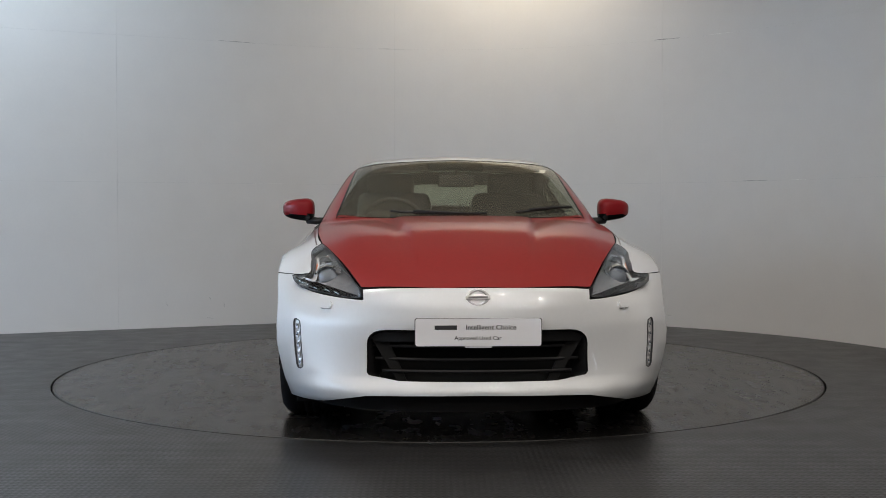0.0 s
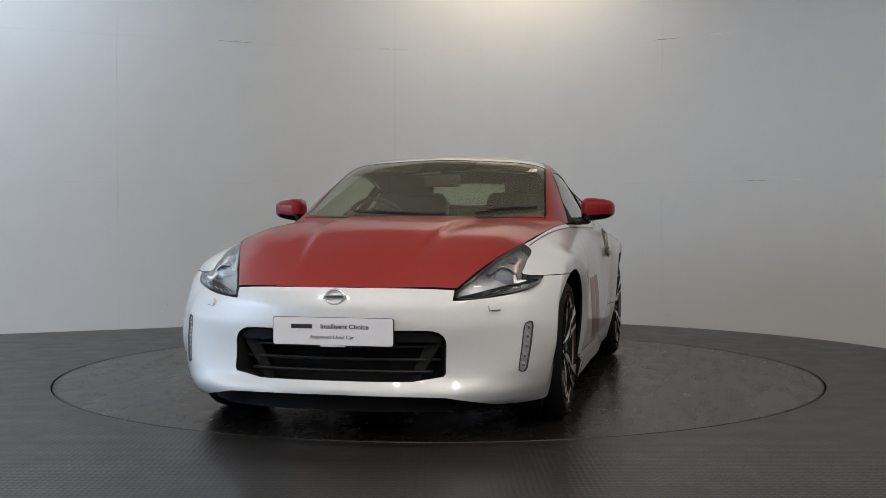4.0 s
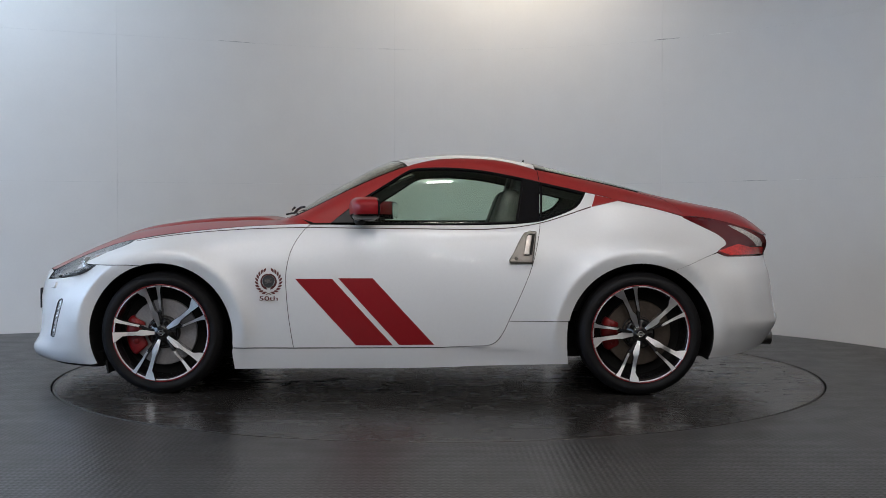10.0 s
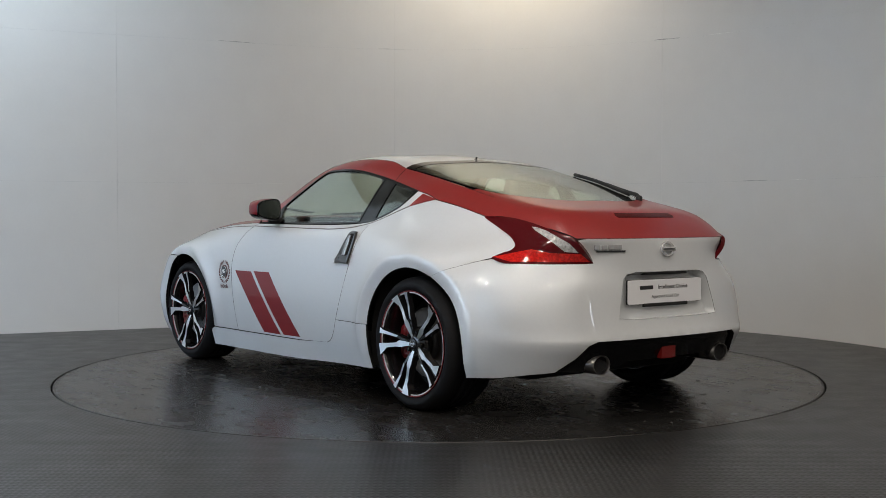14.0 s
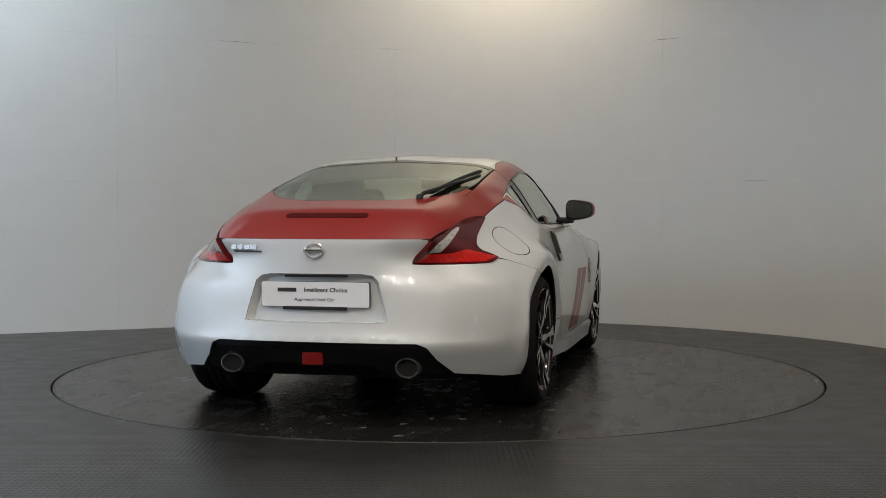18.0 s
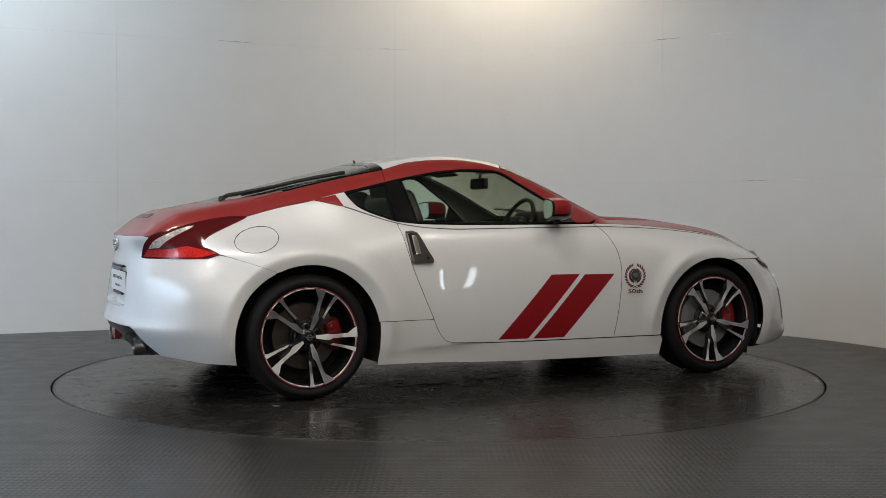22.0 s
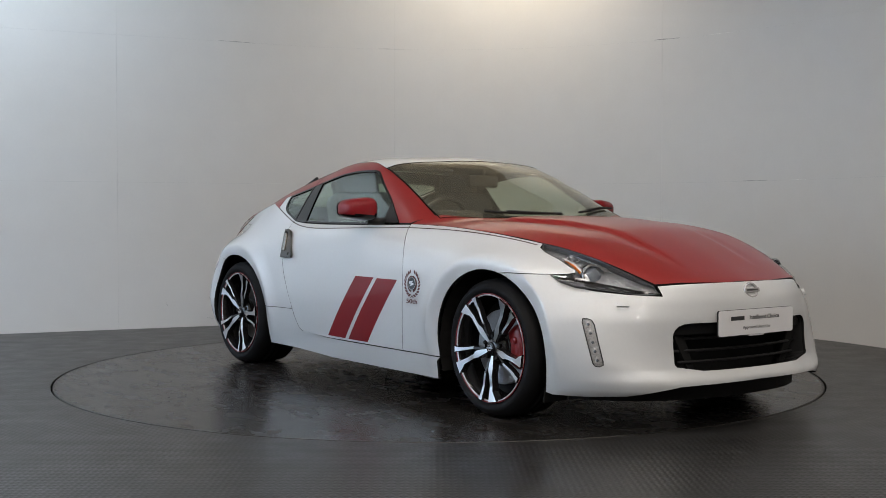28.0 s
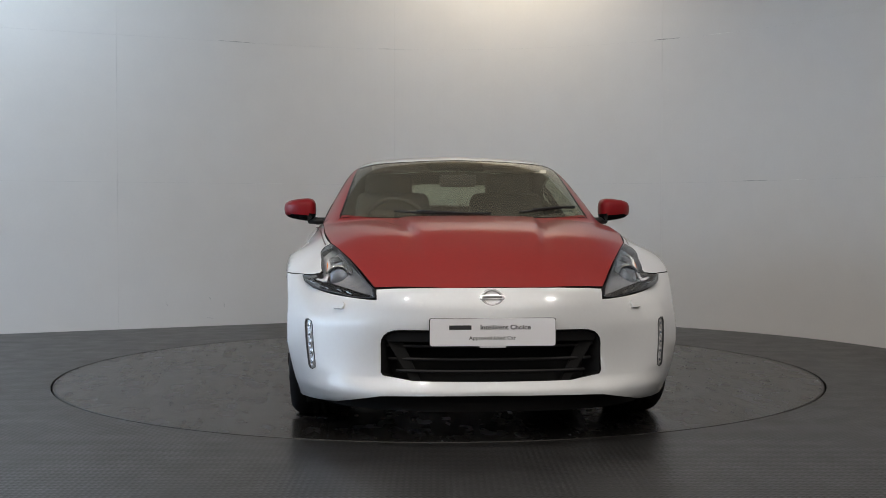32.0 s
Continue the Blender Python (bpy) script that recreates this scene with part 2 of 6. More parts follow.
def floor_material(name="worn_chequer_plate", tint=(0.020, 0.0198, 0.0198), rib=0.9, rough=(0.28, 0.36), streak=0.0):
    m = bpy.data.materials.new(name)
    m.use_nodes = True
    nt = m.node_tree
    b = nt.nodes["Principled BSDF"]
    tc = nt.nodes.new("ShaderNodeTexCoord")

    def noise_at(scale, detail=5):
        n = nt.nodes.new("ShaderNodeTexNoise")
        n.inputs["Scale"].default_value, n.inputs["Detail"].default_value = scale, detail
        nt.links.new(tc.outputs["Object"], n.inputs["Vector"])
        return n

    def ranged(src, a, b2, c, d):
        r = nt.nodes.new("ShaderNodeMapRange")
        for k, v in zip(("From Min", "From Max", "To Min", "To Max"), (a, b2, c, d)):
            r.inputs[k].default_value = v
        nt.links.new(src, r.inputs["Value"])
        return r.outputs[0]

    def maths(op, p, q):
        n = nt.nodes.new("ShaderNodeMath")
        n.operation = op
        for i, v in enumerate((p, q)):
            if isinstance(v, (int, float)):
                n.inputs[i].default_value = v
            else:
                nt.links.new(v, n.inputs[i])
        return n.outputs[0]

    b.inputs["Specular IOR Level"].default_value = 0.31
    big, mid, fine = noise_at(0.9), noise_at(6), noise_at(120, 2)
    # raised lozenges: two crossed families of short ribs
    sep = nt.nodes.new("ShaderNodeSeparateXYZ")
    nt.links.new(tc.outputs["Object"], sep.inputs[0])
    x, y = sep.outputs[0], sep.outputs[1]
    pitch = 0.034
    u = maths("MULTIPLY", maths("ADD", x, y), 0.7071 * math.pi / pitch)
    v = maths("MULTIPLY", maths("SUBTRACT", x, y), 0.7071 * math.pi / pitch)
    su, sv = maths("SINE", u, 0), maths("SINE", v, 0)
    cu_, cv_ = maths("COSINE", u, 0), maths("COSINE", v, 0)
    rib1 = maths("MULTIPLY", maths("POWER", maths("ABSOLUTE", su, 0), 6.0), maths("POWER", maths("ABSOLUTE", cv_, 0), 1.5))
    rib2 = maths("MULTIPLY", maths("POWER", maths("ABSOLUTE", cv_, 0), 0.0), maths("MULTIPLY", maths("POWER", maths("ABSOLUTE", sv, 0), 6.0), maths("POWER", maths("ABSOLUTE", cu_, 0), 1.5)))
    ribs = maths("MAXIMUM", rib1, rib2)
    worn = maths("MULTIPLY", ribs, ranged(big.outputs["Fac"], 0.35, 0.6, 0.25, 1.0))
    tone = maths("MULTIPLY", ranged(big.outputs["Fac"], 0.3, 0.7, 0.85, 1.15), ranged(mid.outputs["Fac"], 0.3, 0.7, 0.88, 1.12))
    scuffs = noise_at(2.6, 3)
    tone = maths("MULTIPLY", tone, ranged(scuffs.outputs["Fac"], 0.66, 0.74, 1.0, 1.8))
    vm = nt.nodes.new("ShaderNodeVectorMath")
    vm.operation = "SCALE"
    vm.inputs[0].default_value = tint
    nt.links.new(tone, vm.inputs["Scale"])
    nt.links.new(vm.outputs[0], b.inputs["Base Color"])
    rg_ = ranged(mid.outputs["Fac"], 0.3, 0.7, *rough)
    if streak:
        st = nt.nodes.new("ShaderNodeTexNoise")
        st.inputs["Scale"].default_value, st.inputs["Detail"].default_value = 1.0, 6
        mp = nt.nodes.new("ShaderNodeMapping")
        mp.inputs["Scale"].default_value = (2.2, 14.0, 1.0)
        nt.links.new(tc.outputs["Object"], mp.inputs["Vector"])
        nt.links.new(mp.outputs[0], st.inputs["Vector"])
        rg_ = maths("ADD", rg_, ranged(st.outputs["Fac"], 0.40, 0.62, streak, -streak))
    nt.links.new(rg_, b.inputs["Roughness"])
    bp = nt.nodes.new("ShaderNodeBump")
    bp.inputs["Strength"].default_value, bp.inputs["Distance"].default_value = rib, 0.0016
    nt.links.new(maths("ADD", worn, maths("MULTIPLY", fine.outputs["Fac"], 0.25)), bp.inputs["Height"])
    nt.links.new(bp.outputs[0], b.inputs["Normal"])
    return m


M_FLOOR = floor_material()
M_DISC_PLATE = floor_material("worn_turntable_plate", (0.0155, 0.0148, 0.0144), 0.14, (0.24, 0.285), 0.012)
M_EDGE = material("worn_steel_edge", (0.05, 0.048, 0.046), 0.35, 0.8, 0.0, 0.2, 60, 0.2, 0.2)
M_WALL = material("painted_board", (0.692, 0.668, 0.636), 0.7, 0.0, 0.0, 0.008, 60, 0.04, 0.014)
M_JOINT = material("board_joint", (0.55, 0.535, 0.51), 0.8, 0.0, 0.0, 0.05, 60)
M_CEIL = material("ceiling_paint", (0.72, 0.71, 0.69), 0.85, 0.0, 0.0, 0.02, 40, 0.05, 0.04)

M_ROOF = material("brown_ceiling_paint", (0.40, 0.35, 0.29), 0.85, 0.0, 0.0, 0.03, 40, 0.05, 0.05)
M_ROOM = material("grey_room_paint", (0.16, 0.15, 0.14), 0.8, 0.0, 0.0, 0.02, 40, 0.05, 0.04)

# floor round the turntable: a wide sheet with a round hole, and the rotating plate in it
bm = bmesh.new()
N = 128
inner = [bm.verts.new(((RING + 0.011) * math.cos(2 * math.pi * i / N), (RING + 0.011) * math.sin(2 * math.pi * i / N), 0)) for i in range(N)]
lip = [bm.verts.new((v.co.x, v.co.y, -0.05)) for v in inner]
outer = [bm.verts.new((20 * math.cos(2 * math.pi * i / N), 20 * math.sin(2 * math.pi * i / N), 0)) for i in range(N)]
for i in range(N):
    j = (i + 1) % N
    bm.faces.new((inner[i], outer[i], outer[j], inner[j]))
    bm.faces.new((inner[i], inner[j], lip[j], lip[i]))
bm.faces.new(lip)
floor = tagged(part("floor", bm, M_FLOOR), "dark grey worn chequer plate floor round the turntable", "floor", kind="structure")

turntable = tagged(new("turntable"), "round dark grey worn steel turntable set in the floor", "turntable")
part("plate", lathe([(RING - 0.012, -0.04), (RING - 0.012, -0.001), (RING - 0.013, 0.0)], 160, "z"), M_DISC_PLATE, turntable, "worn dark steel plate")
part("edge_ring", lathe([(RING - 0.0115, -0.04), (RING, -0.04), (RING, -0.003), (RING - 0.003, 0.0005), (RING - 0.0115, 0.0005)], 160, "z", closed=True), M_EDGE, turntable, "thin worn steel edge")

# flakes and torn film that lie on the plate and turn with it
M_FLAKE = material("pale_grey_flake", (0.13, 0.125, 0.12), 0.6, 0.0, 0.0, 0.3, 60, 0.2, 0.2)
M_FILM = material("torn_dark_film", (0.006, 0.006, 0.006), 0.3, 0.0, 0.0, 0.2, 60, 0.2, 0.2)
rnd = random.Random(11)


def ragged(rx, ry, n=9):
    """An uneven outline about the origin."""
    return [(rx * rnd.uniform(.45, 1) * math.cos(2 * math.pi * k / n), ry * rnd.uniform(.45, 1) * math.sin(2 * math.pi * k / n)) for k in range(n)]


for k in range(34):
    r_ = rnd.choice((.010, .014, .018, .030))
    at_ = pose(rnd.uniform(-2.12, -1.25), rnd.gauss(.05, .32), .0006, rz=rnd.uniform(0, 180))
    part("paint_flake", prism(ragged(r_, r_ * .55), .0012), M_FLAKE, turntable, at=at_)
for x, y, l_, w_, a_ in ((.72, .46, .16, .030, 12), (.95, .52, .14, .022, -18), (.60, .38, .10, .020, 40), (1.02, .40, .09, .018, 5), (.20, -.42, .16, .020, 8), (-.25, -.50, .12, .016, -12), (.85, .60, .07, .014, 70)):
    part("torn_film", prism(ragged(l_, w_, 14), .0016), M_FILM, turntable, at=pose(x, y, .0006, rz=a_))

# wall: a curve of boards round the turntable, straight to the left
H_WALL = 4.0
WALL_R = 3.41
A0 = radians(113.7)
T0 = np.array((WALL_R * math.cos(A0), WALL_R * math.sin(A0)))
plan = [T0 - d * np.array((0.9157, 0.4019)) for d in np.linspace(7.3, 0.05, 60)]
plan += [np.array((WALL_R * math.cos(a), WALL_R * math.sin(a))) for a in np.linspace(A0, radians(-12), 120)]
plan += [plan[-1] + d * np.array((-math.sin(radians(12)) * -1.0, -0.0)) + d * np.array((0.35, -0.35)) for d in np.linspace(0.1, 6.5, 30)]
wall_curve = np.array(plan)
seg = np.concatenate([[0], np.cumsum(np.linalg.norm(np.diff(wall_curve, axis=0), axis=1))])


def wall_at(s):
    return np.array([np.interp(s, seg, wall_curve[:, 0]), np.interp(s, seg, wall_curve[:, 1])])


s_mid = seg[int(np.argmin(np.abs(wall_curve[:, 0] + 0.40) + 10 * (wall_curve[:, 1] < 0)))]
wall = tagged(new("wall_back"), "curved off-white painted board wall with fine joints", "wall", kind="structure")
BOARD = 2.44
for row, (z0, z1) in enumerate(((0.0, 1.235), (1.235, 2.46), (2.46, H_WALL))):
    for k in range(-4, 4):
        s0, s1 = max(s_mid + k * BOARD + 0.0006, 0), min(s_mid + (k + 1) * BOARD - 0.0006, seg[-1])
        if s1 - s0 < 0.1:
            continue
        n = 40
        p = np.array([wall_at(s) for s in np.linspace(s0, s1, n)])
        t = np.gradient(p, axis=0)
        nn = np.stack([t[:, 1], -t[:, 0]], -1)
        nn /= np.linalg.norm(nn, axis=1)[:, None]
        a, b2 = z0 + 0.0006, z1 - 0.0006
        verts = [(x, y, a) for x, y in p] + [(x, y, b2) for x, y in p] + [(x, y, a) for x, y in p - nn * 0.018] + [(x, y, b2) for x, y in p - nn * 0.018]
        faces = []
        for i in range(n - 1):
            faces += [(i, i + 1, n + i + 1, n + i), (2 * n + i, 3 * n + i, 3 * n + i + 1, 2 * n + i + 1),
                      (n + i, n + i + 1, 3 * n + i + 1, 3 * n + i), (i, 2 * n + i, 2 * n + i + 1, i + 1)]
        faces += [(0, n, 3 * n, 2 * n), (n - 1, 3 * n - 1, 4 * n - 1, 2 * n - 1)]
        raw("board", verts, faces, M_WALL, wall)
# backing behind the joints
p = np.array([wall_at(s) for s in np.linspace(0, seg[-1], 200)])
t = np.gradient(p, axis=0)
nn = np.stack([t[:, 1], -t[:, 0]], -1)
nn /= np.linalg.norm(nn, axis=1)[:, None]
q0, q1 = p - nn * 0.004, p - nn * 0.12
n = 200
verts = [(x, y, z) for z in (0, H_WALL) for x, y in q0] + [(x, y, z) for z in (0, H_WALL) for x, y in q1]
faces = []
for i in range(n - 1):
    faces += [(i, i + 1, n + i + 1, n + i), (2 * n + i, 3 * n + i, 3 * n + i + 1, 2 * n + i + 1), (n + i, n + i + 1, 3 * n + i + 1, 3 * n + i)]
raw("backing", verts, faces, M_JOINT, wall)


def plain_wall(name, x0, y0, x1, y1, z0=0.0, z1=H_WALL, mat=None, label="plain grey painted wall closing the room"):
    d = Vector((x1 - x0, y1 - y0, 0))
    m = Matrix.Translation(((x0 + x1) / 2, (y0 + y1) / 2, (z0 + z1) / 2)) @ Matrix.Rotation(math.atan2(d.y, d.x), 4, "Z")
    return tagged(part(name, box(d.length, 0.12, z1 - z0, m=m), mat or M_ROOM), label, "wall", kind="structure")


plain_wall("wall_left", wall_curve[0][0], wall_curve[0][1], wall_curve[0][0], -14.6, mat=M_CEIL, label="plain pale painted wall closing the room")
plain_wall("wall_front", -9.5, -14.6, 8.5, -14.6)
plain_wall("wall_right", wall_curve[-1][0], wall_curve[-1][1], wall_curve[-1][0], -14.6)
tagged(part("ceiling", box(19, 20, 0.1, m=Matrix.Translation((-0.5, -5.4, H_WALL + 0.05))), M_ROOF), "plain brown-grey ceiling above the turntable bay", "ceiling", kind="structure")


def scuff(x, z, length, height, tilt, mat, name="scuff_mark"):
    """A thin rubbed mark on the boards, at the wall's place nearest to x."""
    i = int(np.argmin(np.abs(wall_curve[:, 0] - x) + 10 * (wall_curve[:, 1] < 0)))
    p, q = wall_curve[i], wall_curve[min(i + 1, len(wall_curve) - 1)]
    t = (q - p) / np.linalg.norm(q - p)
    n = np.array((t[1], -t[0]))
    m = Matrix.Translation((p[0] + n[0] * .0012, p[1] + n[1] * .0012, z)) @ Matrix.Rotation(math.atan2(t[1], t[0]), 4, "Z") @ Matrix.Rotation(radians(tilt), 4, "Y")
    pts = [(length * (k / 8 - .5), height * (.5 + .3 * math.sin(k * 2.1)) * math.sin(math.pi * (k + .3) / 8.6)) for k in range(9)]
    out = [(a, b) for a, b in pts] + [(a, -b * .7) for a, b in pts[::-1]]
    part(name, prism(out, .0008, m=m @ Matrix.Rotation(radians(90), 4, "X")), mat, wall)


M_SCUFF = material("grey_scuff", (0.40, 0.39, 0.37), 0.7, 0.0, 0.0, 0.2, 90)
M_CHIP = material("pale_chip", (0.80, 0.78, 0.74), 0.7, 0.0, 0.0, 0.1, 90)
for x, z, l, h, tilt, mat in ((-1.72, 2.462, .34, .006, 1, M_SCUFF), (-.45, 2.462, .30, .004, 0, M_SCUFF), (1.95, 2.464, .42, .008, 0, M_SCUFF), (2.30, 2.462, .30, .005, 0, M_CHIP),
                              (2.55, 1.238, .35, .005, 0, M_SCUFF), (2.80, 1.236, .25, .004, 0, M_CHIP), (-1.45, 1.236, .5, .003, 0, M_CHIP), (-2.27, .20, .03, .006, 80, M_SCUFF),
                              (-1.90, .18, .05, .005, 86, M_SCUFF), (-1.93, .24, .02, .008, 60, M_SCUFF), (-2.0, .07, .06, .004, 10, M_SCUFF), (1.98, .10, .05, .006, 0, M_SCUFF)):
    scuff(x, z, l, h, tilt, mat)

# ---------------------------------------------------------------- car: master surfaces
def smooth_curve(pts, n, last=None):
    """A curve with continuous curvature through points (natural cubic spline by chord length)."""
    p = np.array(pts, float)
    t = np.concatenate([[0], np.cumsum(np.linalg.norm(np.diff(p, axis=0), axis=1) ** 0.6)])
    k = len(t)
    A, B = np.zeros((k, k)), np.zeros((k, p.shape[1]))
    A[0, 0] = A[-1, -1] = 1
    h = np.diff(t)
    for i in range(1, k - 1):
        A[i, i - 1], A[i, i], A[i, i + 1] = h[i - 1], 2 * (h[i - 1] + h[i]), h[i]
        B[i] = 6 * ((p[i + 1] - p[i]) / h[i] - (p[i] - p[i - 1]) / h[i - 1])
    m = np.linalg.solve(A, B)
    q = np.linspace(0, t[-1] if last is None else t[last], n)
    i = np.clip(np.searchsorted(t, q) - 1, 0, k - 2)
    a, b2 = (t[i + 1] - q)[:, None], (q - t[i])[:, None]
    hh = h[i][:, None]
    return m[i] * a ** 3 / (6 * hh) + m[i + 1] * b2 ** 3 / (6 * hh) + (p[i] / hh - m[i] * hh / 6) * a + (p[i + 1] / hh - m[i + 1] * hh / 6) * b2


def eased(f, sigma=0.035):
    """The same line with its kinks eased over a few centimetres."""
    offs = np.linspace(-2, 2, 9)
    w = np.exp(-offs ** 2 / 2)
    w /= w.sum()

    def g(x):
        x = np.asarray(x, float)
        s2 = np.minimum(sigma, np.maximum(0.0, np.minimum(2.1 - x, x + 2.12)) / 2)
        return sum(wi * f(x + o * s2) for wi, o in zip(w, offs))
    return g


# lengthwise lines of the body, front to rear: x, half width, height
LINES = {
    "sill": [(2.1, .55, .16), (1.9, .70, .15), (1.6, .83, .15), (.86, .855, .14), (0, .86, .145), (-.9, .875, .155), (-1.65, .865, .20), (-1.9, .72, .22), (-2.12, .5, .25)],
    "low": [(2.1, .58, .27), (1.9, .74, .27), (1.6, .865, .27), (1.27, .895, .27), (.86, .88, .255), (0, .885, .255), (-.5, .888, .265), (-.9, .905, .27), (-1.27, .93, .28), (-1.65, .905, .28), (-1.9, .76, .30), (-2.12, .52, .32)],
    "mid": [(2.1, .56, .46), (1.9, .73, .48), (1.65, .86, .50), (1.27, .912, .50), (.86, .908, .50), (.4, .906, .50), (0, .908, .50), (-.5, .908, .50), (-.9, .925, .50), (-1.27, .934, .50), (-1.65, .898, .50), (-1.9, .77, .50), (-2.12, .50, .50)],
    "shoulder": [(2.1, .50, .48), (1.975, .565, .545), (1.9, .655, .58), (1.7, .80, .66), (1.455, .872, .715), (1.27, .895, .735), (1.0, .892, .745), (.75, .886, .755), (.4, .888, .76), (0, .890, .76), (-.5, .884, .765), (-.75, .890, .765), (-1.0, .910, .752), (-1.3, .926, .752), (-1.5, .890, .752), (-1.7, .775, .752), (-1.9, .635, .72), (-2.03, .43, .70), (-2.12, .33, .69)],
    "crown": [(2.1, .45, .54), (1.975, .512, .600), (1.9, .580, .632), (1.7, .70, .72), (1.455, .775, .785), (1.27, .80, .806), (1.0, .808, .835), (.75, .812, .858), (.4, .832, .868), (0, .848, .868), (-.5, .842, .868), (-.75, .840, .868), (-1.0, .836, .868), (-1.3, .818, .858), (-1.5, .766, .846), (-1.7, .700, .830), (-1.9, .610, .80), (-2.03, .495, .785), (-2.12, .40, .75)],
    "belt": [(2.1, .42, .60), (1.975, .492, .645), (1.7, .605, .755), (1.455, .692, .823), (1.1, .737, .872), (.75, .756, .900), (.4, .775, .910), (0, .790, .908), (-.5, .790, .908), (-.75, .780, .926), (-.9, .764, .965), (-1.03, .742, 1.005), (-1.2, .694, 1.030), (-1.5, .668, .962), (-1.75, .615, .905), (-1.93, .565, .868), (-2.03, .530, .838), (-2.12, .44, .78)],
    "pane": [(2.1, .36, .615), (1.975, .42, .668), (1.7, .51, .783), (1.455, .58, .855), (1.1, .63, .897), (.8, .655, .911), (.7, .70, .910), (.62, .722, .915), (.5, .732, .945), (.3, .732, 1.0), (.1, .718, 1.05), (-.05, .707, 1.08), (-.3, .700, 1.09), (-.5, .694, 1.085), (-.75, .684, 1.075), (-1.0, .665, 1.085), (-1.2, .625, 1.069), (-1.5, .605, 0.995), (-1.75, .57, .948), (-1.90, .545, .912), (-1.96, .525, .886), (-2.03, .487, .855), (-2.12, .42, .79)],
    "rail": [(2.1, .25, .63), (1.975, .29, .688), (1.7, .33, .806), (1.455, .37, .879), (1.1, .42, .914), (.8, .50, .922), (.7, .58, .922), (.62, .683, .935), (.5, .664, .990), (.3, .634, 1.090), (.1, .607, 1.180), (-.05, .587, 1.232), (-.3, .570, 1.257), (-.5, .562, 1.250), (-.75, .553, 1.207), (-1.0, 0.554, 1.156), (-1.2, 0.556, 1.110), (-1.5, 0.530, 1.034), (-1.75, 0.490, 0.989), (-1.88, .46, .962), (-1.95, .44, .930), (-2.03, .40, .880), (-2.12, .35, .805)],
    "inner": [(2.1, .12, .64), (1.975, .14, .697), (1.7, .16, .815), (1.455, .18, .889), (1.1, .21, .923), (.8, .27, .932), (.7, .30, .931), (.62, .36, 0.964), (.5, .35, 1.045), (.3, .33, 1.158), (.1, .32, 1.256), (-.05, .31, 1.289), (-.3, .30, 1.307), (-.5, .30, 1.293), (-.75, .30, 1.251), (-1.0, .30, 1.190), (-1.2, .30, 1.141), (-1.5, .28, 1.060), (-1.75, .25, 1.005), (-1.88, .25, .984), (-1.95, .24, .955), (-2.03, .22, .898), (-2.12, .20, .818)],
    "centre": [(2.1, 0, .645), (1.975, 0, .702), (1.7, 0, .820), (1.455, 0, .893), (1.1, 0, .926), (.8, 0, .935), (.7, 0, .934), (.62, 0, 0.976), (.5, 0, 1.060), (.3, 0, 1.176), (.1, 0, 1.276), (-.05, 0, 1.305), (-.3, 0, 1.320), (-.5, 0, 1.306), (-.75, 0, 1.264), (-1.0, 0, 1.202), (-1.2, 0, 1.153), (-1.5, 0, 1.071), (-1.75, 0, 1.011), (-1.88, 0, .989), (-1.95, 0, .962), (-2.03, 0, .905), (-2.12, 0, .825)],
}
LINE = {k: (eased(akima([a[0] for a in v], [a[1] for a in v])), eased(akima([a[0] for a in v], [a[2] for a in v]))) for k, v in LINES.items()}
ARCHES = ((1.275, 0.315, 0.385), (-1.275, 0.315, 0.385))


def section(x, n_low=64, n_up=72):
    low = [(LINE[k][0](x), LINE[k][1](x)) for k in ("sill", "low", "mid", "shoulder", "crown", "belt")]
    up = [(LINE[k][0](x), LINE[k][1](x)) for k in ("belt", "pane", "rail", "inner", "centre")]
    up += [(-up[3][0], up[3][1]), (-up[2][0], up[2][1])]
    a = smooth_curve(low, n_low)
    b = smooth_curve(up, n_up, 4)
    b[-1, 0] = 0
    return np.concatenate([a, b[1:]])


def bell(d, w):
    return np.exp(-(d / w) ** 2)


def shape_details(v):
    """Flared wheel arches, the bonnet's raised middle and the flutes beside it, the scooped sill."""
    x, y, z = v[:, 0], v[:, 1], v[:, 2]
    out = v.copy()
    for cx, cz, r in ARCHES:
        d = np.hypot(x - cx, z - cz) - r
        k = np.clip(1 - (d - 0.068) / 0.10, 0, 1) ** 1.9
        k = np.where(d < 0.068, np.clip(1.0 - 1.05 * (0.068 - d) / 0.068, -0.2, 1), k) * (d > -0.2) * (np.abs(y) > 0.7)
        out[:, 1] += np.sign(y) * (0.026 if cx > 0 else 0.022) * k * np.clip((z - 0.17) / 0.22, 0.15, 1)
    # bonnet: a raised middle, its edges drawing together towards the front, and a hump each side
    along = np.clip((x - 0.72) / 0.10, 0, 1) * np.clip((1.95 - x) / 0.9, 0, 1)
    line = 0.375 - 0.13 * np.clip((x - 0.75) / 1.1, 0, 1)
    up = (z > 0.6) & (x > 0.69)
    k = np.clip((line - np.abs(y)) / 0.024 + 0.5, 0, 1)
    k = k * k * (3 - 2 * k)
    out[:, 2] += np.where(up, along * (0.019 * k - 0.013 * bell(np.abs(y) - line - 0.03, 0.04) + 0.010 * bell(np.abs(y) - 0.54, 0.09)), 0)
    return out


